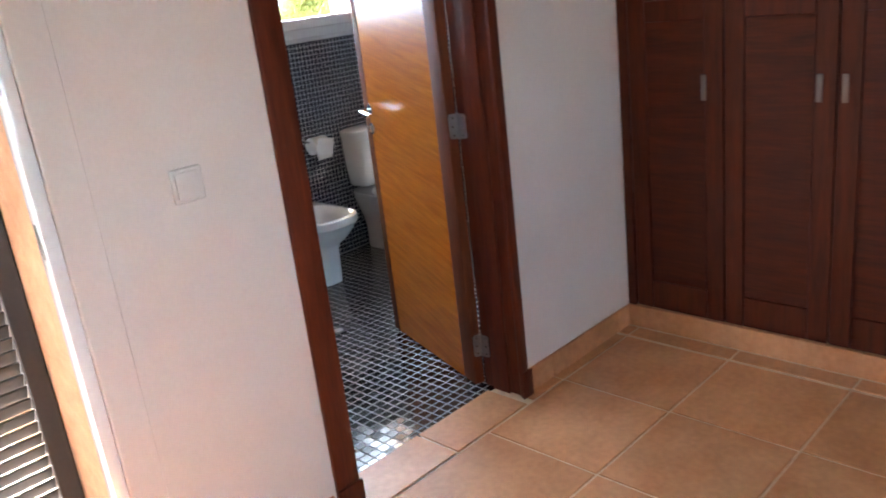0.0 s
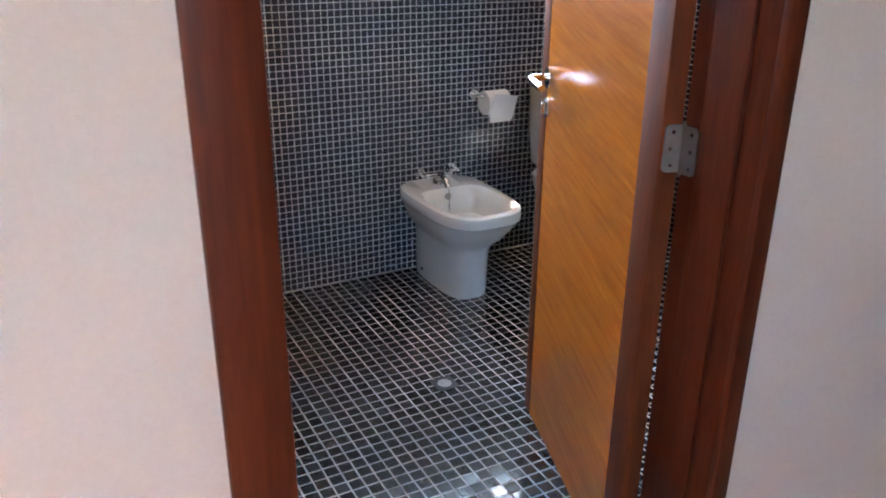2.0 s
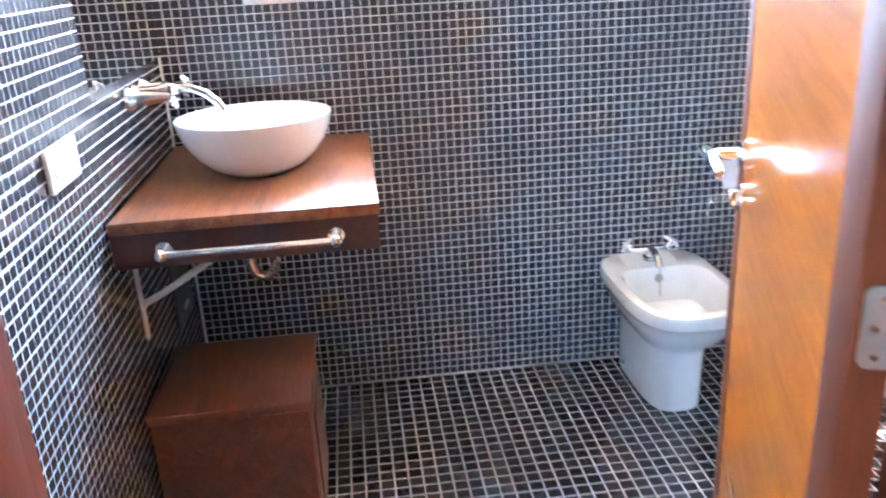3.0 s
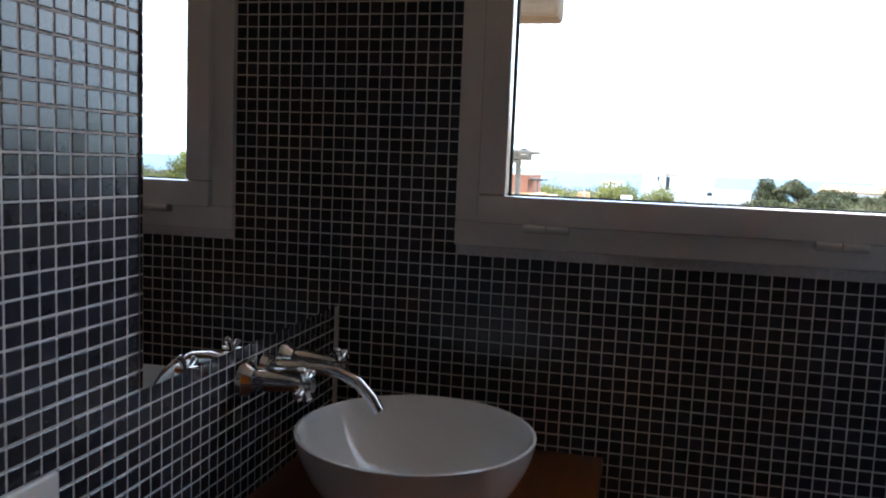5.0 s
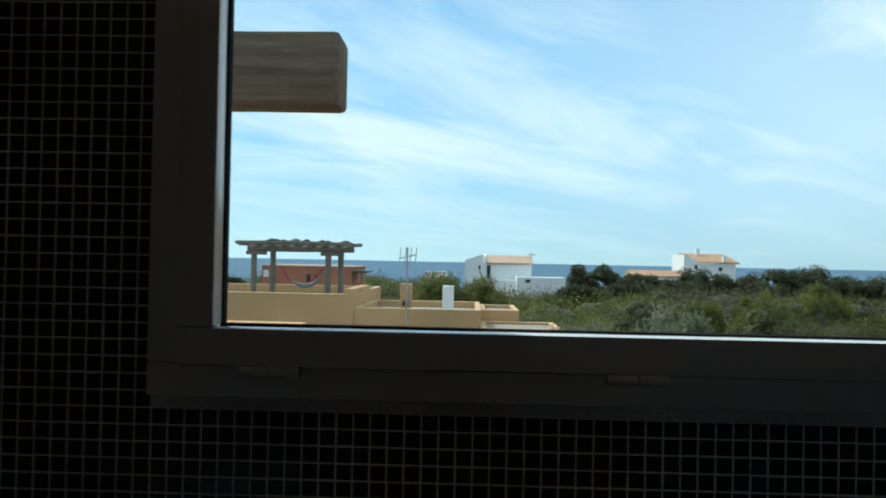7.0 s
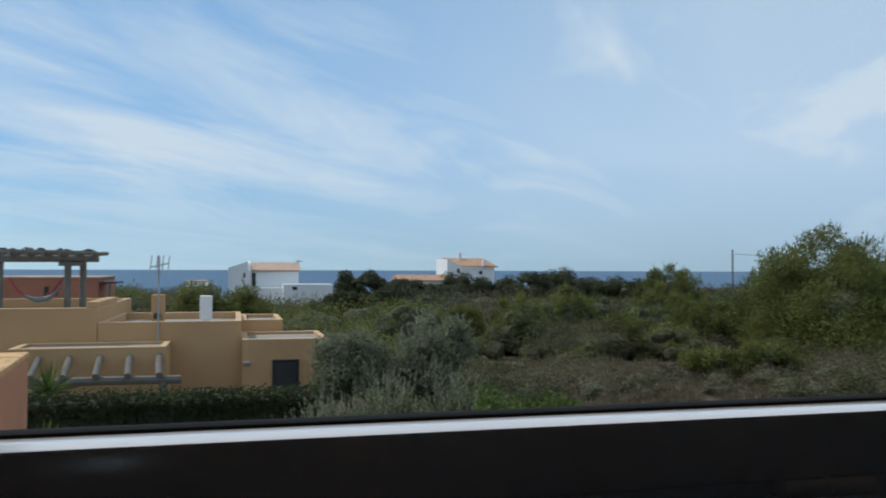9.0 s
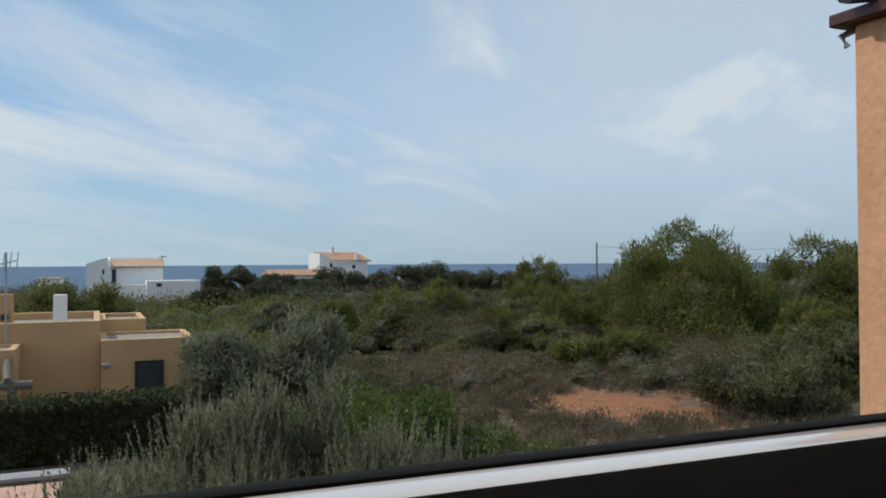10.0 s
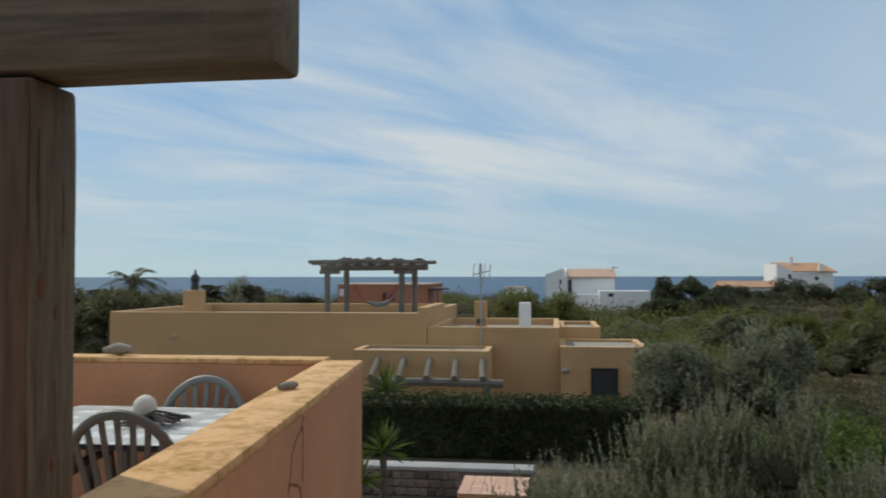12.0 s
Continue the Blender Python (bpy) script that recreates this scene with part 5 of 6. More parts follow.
# loose stones on the bare soil
sv, sf = [], []
for k in range(900):
    a, d = rg.uniform(0, 2 * math.pi), math.sqrt(rg.random())
    x, y, r = 15.4 + math.cos(a) * 4.4 * d, 19.6 + math.sin(a) * 4.6 * d, 0.02 + 0.07 * rg.random() ** 3
    z, n0 = ground_z(x, y) + r * 0.3, len(sv)
    sv += [(x + r, y, z), (x, y + r * 0.8, z), (x - r * 0.9, y, z), (x, y - r, z), (x + r * 0.2, y, z + r * 0.7), (x, y, z - r)]
    sf += [(n0, n0 + 1, n0 + 4), (n0 + 1, n0 + 2, n0 + 4), (n0 + 2, n0 + 3, n0 + 4), (n0 + 3, n0, n0 + 4), (n0 + 1, n0, n0 + 5), (n0 + 2, n0 + 1, n0 + 5), (n0 + 3, n0 + 2, n0 + 5), (n0, n0 + 3, n0 + 5)]
tagged(raw("loose_stones", sv, sf, M["stone_pale"]), "small pale stones strewn over the red soil", kind="stuff")


def spiky(name, x, y, z, r, h, n, label, seed):
    """A rosette of sword leaves on a short stem."""
    t = thing(name, (x, y, z), label, "plant")
    bm = bm_new(); rod(bm, (0, 0, -0.2), (0, 0, h), 0.07, 0.06, 10); part("stem", bm, M["bark"], t, "", True)
    rgs = random.Random(seed)
    bm = bm_new()
    for k in range(n):
        a, e = rgs.uniform(0, 2 * math.pi), rgs.uniform(-0.1, 1.35)
        d = Vector((math.cos(a) * math.cos(e), math.sin(a) * math.cos(e), math.sin(e)))
        s = d.cross(Vector((0, 0, 1))).normalized() * 0.026
        b0, L = Vector((0, 0, h)), r * rgs.uniform(0.8, 1.1)
        p1, p2 = b0 + d * L * 0.55, b0 + d * L - Vector((0, 0, 0.12 * L * (1 - e)))
        v = [bm.verts.new(q) for q in (b0 - s * 0.7, b0 + s * 0.7, p1 + s, p2, p1 - s)]
        bm.faces.new(v)
    part("leaves", bm, M["leaf_green"], t)
    return t


spiky("yucca", -2.15, 14.6, GROUND, 0.62, 1.2, 70, "spiky green yucca by the garden wall", 1)
spiky("yucca", -2.55, 14.3, GROUND, 0.62, 0.72, 60, "spiky green yucca by the garden wall", 2)
spiky("yucca", -3.5, 21.4, GROUND, 0.85, 1.35, 60, "spiky grey-green yucca under the pergola", 3)


def palm(x, y, h, r, seed):
    t = thing("palm_tree", (x, y, GROUND), "distant date palm with arching fronds", "tree", "palms")
    bm = bm_new(); tube(bm, [(0, 0, -0.1), (0.1, 0, h * 0.5), (0, 0, h)], [0.25, 0.2, 0.2], 8); part("trunk", bm, M["bark"], t, "", True)
    rgs = random.Random(seed)
    bm = bm_new()
    for k in range(26):
        a, e = rgs.uniform(0, 6.28), rgs.uniform(-0.2, 1.2)
        pts = []
        for j in range(7):
            u = j / 6
            pts.append(Vector((math.cos(a) * math.cos(e) * r * u, math.sin(a) * math.cos(e) * r * u, h + math.sin(e) * r * u - 0.55 * r * u * u)))
        for j in range(1, 7):
            d = (pts[j] - pts[j - 1]).normalized()
            s = d.cross(Vector((0, 0, 1))).normalized()
            for w in (-1, 1):
                for kk in (0.0, 0.5):
                    b0 = pts[j - 1].lerp(pts[j], kk)
                    v = [bm.verts.new(q) for q in (b0, b0 + d * 0.10, b0 + d * 0.25 + s * w * 0.38 - Vector((0, 0, 0.14)))]
                    bm.faces.new(v)
    part("fronds", bm, M["leaf_dark"], t)


palm(-21.0, 40.0, 4.1, 2.1, 1); palm(-17.0, 41.0, 3.4, 1.4, 2); palm(-22.0, 39.0, 3.2, 1.5, 3)
for i, (px, py, top, rad) in enumerate(((-20.5, 37.0, 3.6, 2.2), (-24.5, 39.0, 3.6, 2.4), (-17.5, 38.0, 3.3, 1.8), (-28, 38, 3.8, 2.4))):
    plant("garden_tree", px, py, "dark green garden tree beside the ochre house", "tree", puff(12, rad, rad, 0.6, top * 0.9, rad * 0.4, 80 + i), 4200, 0.26, M["leaf_maquis"], 80 + i, (top * 0.6, 0.15), group="garden trees", aspect=2.2)

plant("tamarisk", -19.3, 51.0, "airy grey-green tree beyond the ochre roofs", "tree", puff(22, 1.6, 1.4, 1.2, 3.9, 0.55, 91), 7000, 0.13, M["leaf_olive"], 91, (2.6, 0.12), up=0.8, aspect=4.0, core_k=0.2, shoots=(500, 10, 0.4))
for i, (px, py, top, rad) in enumerate(((-1.4, 45.0, 3.5, 1.9), (1.6, 46.5, 3.3, 1.8))):
    plant("garden_tree", px, py, "bright yellow-green garden shrub behind the ochre house", "tree", puff(14, rad, rad, 0.6, top * 0.9, rad * 0.4, 94 + i), 9000, 0.16, M["leaf_pine"], 94 + i, (top * 0.6, 0.12), group="garden trees", aspect=2.6, core_k=0.55, shoots=(400, 10, 0.5))

# clipped hedge
hedge = thing("hedge", (-5.0, 20.0, GROUND), "dark green clipped hedge along the garden wall", "hedge")
rgh = np.random.default_rng(5)
HX, HYD, HH = 8.2, 0.55, 1.36
N = 30000
hp = np.stack([rgh.uniform(-HX, HX, N), rgh.uniform(-HYD, HYD, N), rgh.uniform(0.05, HH, N)], 1)
face = rgh.integers(0, 10, N)
hp[face < 6, 1] = -HYD + np.abs(rgh.normal(0, 0.07, (face < 6).sum())) - 0.05
hp[(face >= 6) & (face < 9), 2] = HH + rgh.normal(0, 0.075, ((face >= 6) & (face < 9)).sum())
a = rgh.normal(size=(N, 3)); a /= np.linalg.norm(a, axis=1)[:, None]
b = np.cross(a, rgh.normal(size=(N, 3))); b /= np.linalg.norm(b, axis=1)[:, None]
s = rgh.uniform(0.06, 0.13, N)[:, None]
q = np.stack([hp - a * s * 0.5, hp + b * s * 0.28, hp + a * s * 0.5, hp - b * s * 0.28], 1).reshape(-1, 3)
cr = raw("leaves", q.tolist(), np.arange(N * 4).reshape(-1, 4).tolist(), M["leaf_hedge"]); cr.parent = hedge
bm = bm_new(); box(bm, -HX + 0.05, -HYD + 0.06, 0, HX - 0.05, HYD - 0.05, HH - 0.07, 0.06); part("inner_hedge", bm, M["shade_core"], hedge)

# garden wall of rubble with a pale coping, tiled block before it
gwall = thing("garden_wall", (-4.0, 16.1, GROUND), "low dark rubble garden wall with a pale coping", "wall", kind="structure")
bm = bm_new(); box(bm, -7, 0.06, 0, 4.6, 0.4, 0.52); part("wall_core", bm, M["joint"], gwall)
bm = bm_new(); box(bm, -7, -0.04, 0.5205, 4.6, 0.44, 0.60, 0.012, 2); part("coping", bm, M["coping_grey"], gwall, "pale grey coping", True)
stones = []
for k in range(3):
    bm = bm_new(); box(bm, -0.5, -0.5, -0.5, 0.5, 0.5, 0.5, 0.16, 1)
    for v in bm.verts:
        v.co += noise.noise_vector(v.co * 1.7 + Vector((k * 5, 0, 0))) * 0.16
    stones.append(mesh_of("stone", bm, M["stone"]))
rgs = random.Random(8)
zz = 0.0
for row in range(3):
    x = -6.9
    while x < 4.4:
        w = rgs.uniform(0.13, 0.30)
        if x > 0.4 - 3.2:
            ob = new("stone", stones[rgs.randrange(3)]); ob.parent = gwall
            ob.matrix_local = Matrix.LocRotScale((x + w / 2, 0.05, 0.09 + row * 0.17), Euler((0, rgs.uniform(-.15, .15), 0)), (w * 0.98, 0.16, 0.165))
        x += w
block = thing("tiled_block", (-0.09, 14.45, GROUND), "low garden block topped with pink clay tiles", "garden block")
bm = bm_new(); box(bm, -0.60, -0.62, -0.1, 0.60, 0.62, 0.68, 0.01); part("block_body", bm, M["stucco_red"], block)
tm = None
for i in range(6):
    for j in range(6):
        if tm is None:
            bm = bm_new(); box(bm, -0.098, -0.1, 0, 0.098, 0.1, 0.02, 0.004); tm = mesh_of("tile", bm, M["tile_pink"])
        ob = new("tile", tm); ob.parent = block; ob.location = (-0.505 + 0.202 * i, -0.525 + 0.21 * j, 0.681)

# ---- houses ----


def house(name, x, y, z, label):
    return thing(name, (x, y, z), label, "house")


def blk(h, nm, b, m, label="", bevel=0.02):
    bm = bm_new(); box(bm, *b, bevel); return part(nm, bm, m, h, label)


def flat_roof_block(h, x0, y0, x1, y1, z0, top, parapet=0.30, m=None, sides=(1, 1, 1, 1)):
    """A rendered block with a sunk flat roof behind parapets."""
    m = m or M["ochre"]
    blk(h, "wall", (x0, y0, z0, x1, y1, top - parapet), m, "", 0)
    blk(h, "roof", (x0 + 0.2, y0 + 0.2, top - parapet + 0.002, x1 - 0.2, y1 - 0.2, top - parapet + 0.03), M["roof_grey"], "pale grey flat roof", 0)
    t = 0.2
    for k, b in enumerate(((x0, y0, x1, y0 + t), (x0, y1 - t, x1, y1), (x0, y0 + t + 0.001, x0 + t, y1 - t - 0.001), (x1 - t, y0 + t + 0.001, x1, y1 - t - 0.001))):
        if not sides[k]:
            continue
        blk(h, "parapet", (b[0], b[1], top - parapet + 0.001, b[2], b[3], top - 0.05), m, "", 0)
        blk(h, "parapet_coping", (b[0] - 0.003, b[1] - 0.003, top - 0.0495, b[2] + 0.003, b[3] + 0.003, top), M["ochre_light"], "pale parapet top", 0.01)


nb = house("ochre_house", -6.0, 28.0, GROUND, "single-storey ochre rendered house with flat roofs and pergolas")
g = lambda z: z - GROUND
flat_roof_block(nb, -9.32, 0.0, 2.58, 9.0, -0.3, g(0.22), 0.42)
flat_roof_block(nb, 2.60, 0.02, 7.2, 6.0, -0.3, g(-0.26), 0.30)
flat_roof_block(nb, 7.21, 3.0, 8.75, 7.0, -0.3, g(-0.42), 0.18)
flat_roof_block(nb, 7.21, -0.5, 10.1, 2.98, -0.3, g(-0.86), 0.14)
blk(nb, "step_wall", (2.25, 0.0, g(0.221), 2.60, 4.5, g(0.42)), M["ochre"])
w = blk(nb, "window", (8.28, -0.53, g(-2.55), 9.05, -0.505, g(-1.62)), M["dark"], "dark window opening")
for b in ((8.22, -0.56, g(-2.6), 8.275, -0.505, g(-1.57)), (9.055, -0.56, g(-2.6), 9.11, -0.505, g(-1.57)), (8.22, -0.56, g(-1.615), 9.11, -0.505, g(-1.57))):
    bm = bm_new(); box(bm, *b); part("window_frame", bm, M["dark"], w)
blk(nb, "wall_lamp", (7.25, -0.62, g(-1.72), 7.5, -0.505, g(-1.6)), M["grey_metal"], "small grey wall lamp")
blk(nb, "vent", (-6.9, -0.06, g(-0.75), -6.65, -0.005, g(-0.6)), M["roof_tile"], "clay vent")
c = blk(nb, "chimney", (-6.95, 1.0, g(0.2), -6.3, 1.6, g(1.0)), M["ochre"], "ochre chimney")
bm = bm_new(); rod(bm, (-6.6, 1.3, g(1.0)), (-6.6, 1.3, g(1.3)), 0.17, 0.13, 10); ball(bm, (-6.6, 1.3, g(1.42)), 0.17, 1, 1, 1.3, 10, 8); rod(bm, (-6.6, 1.3, g(1.5)), (-6.6, 1.3, g(1.78)), 0.05, 0.03, 8); part("chimney_cap", bm, M["dark"], c, "dark clay chimney cap", True)
c = blk(nb, "chimney", (4.2, 0.7, g(-0.5), 4.62, 1.1, g(0.62)), M["ochre"], "ochre chimney")
bm = bm_new(); rod(bm, (4.4, 0.65, g(-0.1)), (4.4, 0.5, g(-0.1)), 0.12, n=10); part("vent", bm, M["dark"], c)
c = blk(nb, "chimney", (5.72, 2.3, g(-0.5), 6.15, 2.75, g(0.52)), M["white_wall"], "white chimney")
flat_roof_block(nb, 0.42, -2.0, 4.9, -0.02, -0.3, g(-0.90), 0.12)
for k in range(5):
    bm = bm_new(); x = 1.27 + k * 0.86
    tube(bm, [(x, -1.98, g(-1.20)), (x + 0.02, -2.5, g(-1.38)), (x + 0.03 + 0.02 * k, -3.25, g(-1.64))], 0.10, 8); part("rafter", bm, M["trellis"], nb, "grey round pergola rafter", True)
bm = bm_new(); tube(bm, [(1.22, -3.05, g(-1.80)), (3.2, -3.05, g(-1.78)), (5.43, -3.05, g(-1.80))], 0.13, 8); part("pergola_beam", bm, M["trellis"], nb, "grey round pergola beam", True)
bm = bm_new(); rod(bm, (4.92, -3.05, -0.2), (4.92, -3.05, g(-1.7)), 0.12, n=8); part("pergola_post", bm, M["trellis"], nb, "", True)
bm = bm_new(); rod(bm, (1.45, -3.05, -0.2), (1.45, -3.05, g(-1.7)), 0.12, n=8); part("pergola_post", bm, M["trellis"], nb, "", True)
for px in (-2.72, -2.02, 0.56, 1.02):
    bm = bm_new(); rod(bm, (px, 6.0 + (0.6 if px in (-2.02, 1.02) else 0), g(-0.05)), (px, 6.0 + (0.6 if px in (-2.02, 1.02) else 0), g(1.98)), 0.13, n=8); part("roof_pergola_post", bm, M["trellis"], nb, "grey pergola post on the roof", True)
for yy in (6.0, 6.6):
    bm = bm_new(); tube(bm, [(-3.0, yy, g(1.88)), (1.6, yy, g(1.90))], 0.14, 8); part("roof_pergola_beam", bm, M["trellis"], nb, "", True)
for k in range(9):
    bm = bm_new(); x = -3.15 + k * 0.59
    rod(bm, (x, 5.2, g(2.06)), (x + 0.2, 7.6, g(2.06 + 0.03 * (k % 3))), 0.085, n=7); part("roof_pergola_rafter", bm, M["trellis"], nb, "", True)
bm = bm_new(); tube(bm, [(-3.35, 5.3, g(2.12)), (-1, 5.3, g(2.16)), (1.72, 5.3, g(2.11))], 0.075, 8); part("roof_pergola_rafter", bm, M["trellis"], nb, "", True)
hm = thing("hammock", (-6.65, 34.3, 0.15), "sagging red and grey hammock under the roof pergola", "hammock")
bm = bm_new(); tube(bm, [(-0.95, 0, 0.95), (-0.55, 0, 0.42), (-0.3, 0, 0.22), (0.05, 0, 0.10), (0.45, 0, 0.16), (0.75, 0, 0.42), (1.05, 0, 1.05)], [0.02, 0.035, 0.06, 0.12, 0.10, 0.05, 0.02], 8); part("sling", bm, M["resin"], hm, "faded grey sling", True)
for k in (-1, 1):
    bm = bm_new(); tube(bm, [(k * 0.98 + 0.02, -0.03, 0.98), (k * 0.62, -0.05, 0.46), (k * 0.40, -0.07, 0.30)], [0.03, 0.05, 0.03], 8); part("sling_end", bm, M["red_cloth"], hm, "red cloth end", True)
ant = thing("tv_antenna", (-1.5, 27.9, -1.0), "thin rooftop television antenna on a tall mast", "antenna")
bm = bm_new(); rod(bm, (0, 0, -0.2), (0, 0, 2.95), 0.035, n=8); part("mast", bm, M["grey_metal"], ant, "", True)
bm = bm_new(); rod(bm, (-0.30, 0, 2.55), (0.32, 0, 2.7), 0.02, n=6)
for k in range(4):
    rod(bm, (-0.28 + 0.19 * k, -0.1, 2.32), (-0.24 + 0.19 * k, 0.1, 2.95), 0.018, n=6)
part("elements", bm, M["grey_metal"], ant)

rb = house("red_house", -8.6, 45.0, GROUND, "distant low red-brown house beyond the ochre roof")
blk(rb, "wall", (-2.6, 0, -0.3, 2.6, 6, g(0.95)), M["brick_red"])
blk(rb, "roof", (-2.65, -0.05, g(0.951), 2.65, 6.05, g(1.06)), M["roof_tile"])
for x in (0.0, 0.45):
    w = blk(rb, "window", (x, -0.03, g(0.1), x + 0.22, -0.002, g(0.55)), M["dark"], "", 0)
w = blk(rb, "window", (-2.5, -0.03, g(0.35), -2.2, -0.002, g(0.75)), M["white_wall"], "pale window", 0)
blk(rb, "porch_roof", (2.66, 0, g(0.70), 3.5, 2.5, g(0.80)), M["dark"])
blk(rb, "porch_post", (3.1, 0.1, -0.2, 3.2, 0.2, g(0.699)), M["trellis"])


def gable_roof(h, x0, y0, x1, y1, z, rise, m, label=""):
    """A low pitched roof with its ridge along x and a thickness."""
    bm = bm_new()
    ym = (y0 + y1) / 2
    rings(bm, [[(x, y0, z), (x, ym, z + rise), (x, y1, z), (x, y1, z - 0.16), (x, y0, z - 0.16)] for x in (x0, x1)])
    return part("roof", bm, m, h, label)


fh = house("white_house", 0.2, 88.0, GROUND, "distant white rendered house with a pale clay roof")
bm = bm_new()
rings(bm, [[(0, yy, -0.3), (2.0, yy, -0.3), (2.0, yy, g(2.22)), (0, yy, g(1.55))] for yy in (0, 6)])
part("wall", bm, M["white_wall"], fh, "white gabled end wall with a sloping top")
bm = bm_new()
rings(bm, [[(x, 0.2, -0.3), (x, 0.2, g(1.25)), (x, 3.6, g(2.30)), (x, 3.6, -0.3)] for x in (2.012, 2.35)])
part("wall", bm, M["white_wall"], fh, "white raking wall beside the roof")
blk(fh, "wall", (2.36, 0.6, -0.3, 7.4, 7, g(1.15)), M["white_wall"])
gable_roof(fh, 2.355, 0.4, 7.6, 7.2, g(1.32), 0.85, M["roof_tile"], "pale clay roof")
blk(fh, "annex", (5.6, -3.0, -0.3, 10.7, 0.58, g(-0.15)), M["white_wall"], "low white annex")
blk(fh, "annex", (3.0, -1.5, -0.3, 5.59, 0.58, g(-0.55)), M["white_wall"], "low white annex")
for b in ((2.45, 0.56, g(-0.4), 2.85, 0.598, g(1.0)), (1.55, -0.04, g(0.5), 1.75, -0.002, g(1.0)), (6.5, -3.04, g(-0.75), 7.0, -3.002, g(-0.4))):
    blk(fh, "window", b, M["dark"], "", 0)
bm = bm_new(); rod(bm, (7.5, 3, g(1.3)), (7.5, 3, g(2.5)), 0.05, n=6); rod(bm, (7.2, 3, g(2.3)), (8.0, 3, g(2.3)), 0.05, n=6); part("antenna", bm, M["grey_metal"], fh)

h2 = house("white_house", 31.2, 115.0, GROUND, "distant white house with a sloping terracotta roof and chimneys")
blk(h2, "wall", (2.4, 0.3, -0.4, 7.4, 7, g(1.70)), M["white_wall"])
bm = bm_new()
rings(bm, [[(0.0, 0.0, -0.4), (2.38, 0.0, -0.4), (2.38, 0.0, g(1.75)), (0.25, 0.0, g(2.95)), (0.0, 0.0, g(2.95))], [(0.0, 6.8, -0.4), (2.38, 6.8, -0.4), (2.38, 6.8, g(1.75)), (0.25, 6.8, g(2.95)), (0.0, 6.8, g(2.95))]])
part("wall", bm, M["white_wall"], h2, "white gabled end wall")
bm = bm_new()
rings(bm, [[(2.2, 0.05, g(1.78)), (7.9, 0.05, g(1.72)), (7.9, 0.05, g(1.90)), (2.2, 0.05, g(1.96))], [(0.3, 4.2, g(3.02)), (6.9, 4.2, g(2.95)), (6.9, 4.2, g(3.12)), (0.3, 4.2, g(3.2))], [(1.2, 7.2, g(1.95)), (7.9, 7.2, g(1.9)), (7.9, 7.2, g(2.08)), (1.2, 7.2, g(2.13))]])
part("roof", bm, M["roof_orange"], h2, "sloping terracotta roof")
blk(h2, "chimney", (2.6, 3.2, g(2.6), 3.1, 3.7, g(3.95)), M["white_wall"])
blk(h2, "chimney", (5.6, 0.2, g(1.5), 6.1, 0.7, g(2.9)), M["white_wall"])
for b in ((1.5, -0.04, g(0.9), 1.9, -0.002, g(1.5)), (5.0, 0.26, g(0.7), 5.5, 0.298, g(1.2))):
    blk(h2, "window", b, M["dark"], "", 0)
h3 = house("low_house", 22.6, 108.0, GROUND - 0.80, "distant low house with a clay roof half hidden by trees")
blk(h3, "wall", (0, 0, -0.3, 7.0, 5, g(0.55)), M["white_wall"])
gable_roof(h3, -0.2, -0.2, 7.2, 5.2, g(0.72), 0.75, M["roof_orange"], "clay roof")
h4 = house("low_house", -4.3, 92.0, GROUND, "distant low pale house half hidden by scrub")
blk(h4, "wall", (0, 0, -0.3, 2.2, 5, g(0.0)), M["white_wall"])
blk(h4, "roof", (-0.1, -0.1, g(0.001), 2.3, 5.1, g(0.12)), M["roof_tile"])
for px, py, ht in ((46.0, 66.0, 6.3),):
    pole = thing("utility_pole", (px, py, GROUND), "thin wooden utility pole in the scrub", "pole")
    bm = bm_new(); rod(bm, (0, 0, -0.3), (0, 0, ht), 0.09, 0.07, 8); part("pole_shaft", bm, M["bark"], pole)
    bm = bm_new(); tube(bm, [(0, 0, ht - 0.4), (9, 0.5, ht - 0.75), (18, 1, ht - 0.7), (36, 2, ht - 0.3)], 0.025, 5); part("cable", bm, M["grey_metal"], pole, "thin overhead cable")

# ---- terrace ----
terrace = slab("terrace_floor", [(-5.0, -1.95, -0.35, -0.285, 5.2, -0.02)], M["terrace"], "pink tiled terrace floor")
par = thing("parapet", pose(-0.105, 3.2, 0, 0, 0, 5.4), "orange stuccoed terrace parapet with a lichened top", "parapet", kind="structure")
bm = bm_new(); box(bm, -0.255, -2.85, -3.2, 0.0, 1.80, 0.975, 0.006)
part("parapet_wall", bm, M["stucco_red"], par)
bm = bm_new(); box(bm, -0.262, -2.85, 0.9755, 0.005, 1.805, 1.017, 0.010, 2)
part("parapet_top", bm, M["coping"], par, "worn top with yellow lichen", True)
for nm_, line in (("crack", ((0.004, 0.965), (-0.012, 0.945), (-0.02, 0.925), (-0.10, 0.905), (-0.16, 0.88), (-0.205, 0.855), (-0.222, 0.81), (-0.233, 0.775), (-0.262, 0.735), (-0.27, 0.70), (-0.30, 0.62))), ("crack", ((-0.255, 0.742), (-0.19, 0.728), (-0.15, 0.715), (-0.10, 0.70), (-0.045, 0.672), (-0.03, 0.62))), ("crack", ((-0.005, 0.925), (-0.008, 0.84), (-0.002, 0.76), (-0.012, 0.69)))):
    bm = bm_new()
    tube(bm, [(0.0006, yy, zz) for yy, zz in line], [0.006 if k % 2 else 0.010 for k in range(len(line))], 6)
    for v in bm.verts:
        v.co.x = 0.0006 + (v.co.x - 0.0006) * 0.25
    part(nm_, bm, M["damp"], par, "dark damp crack in the stucco", True)
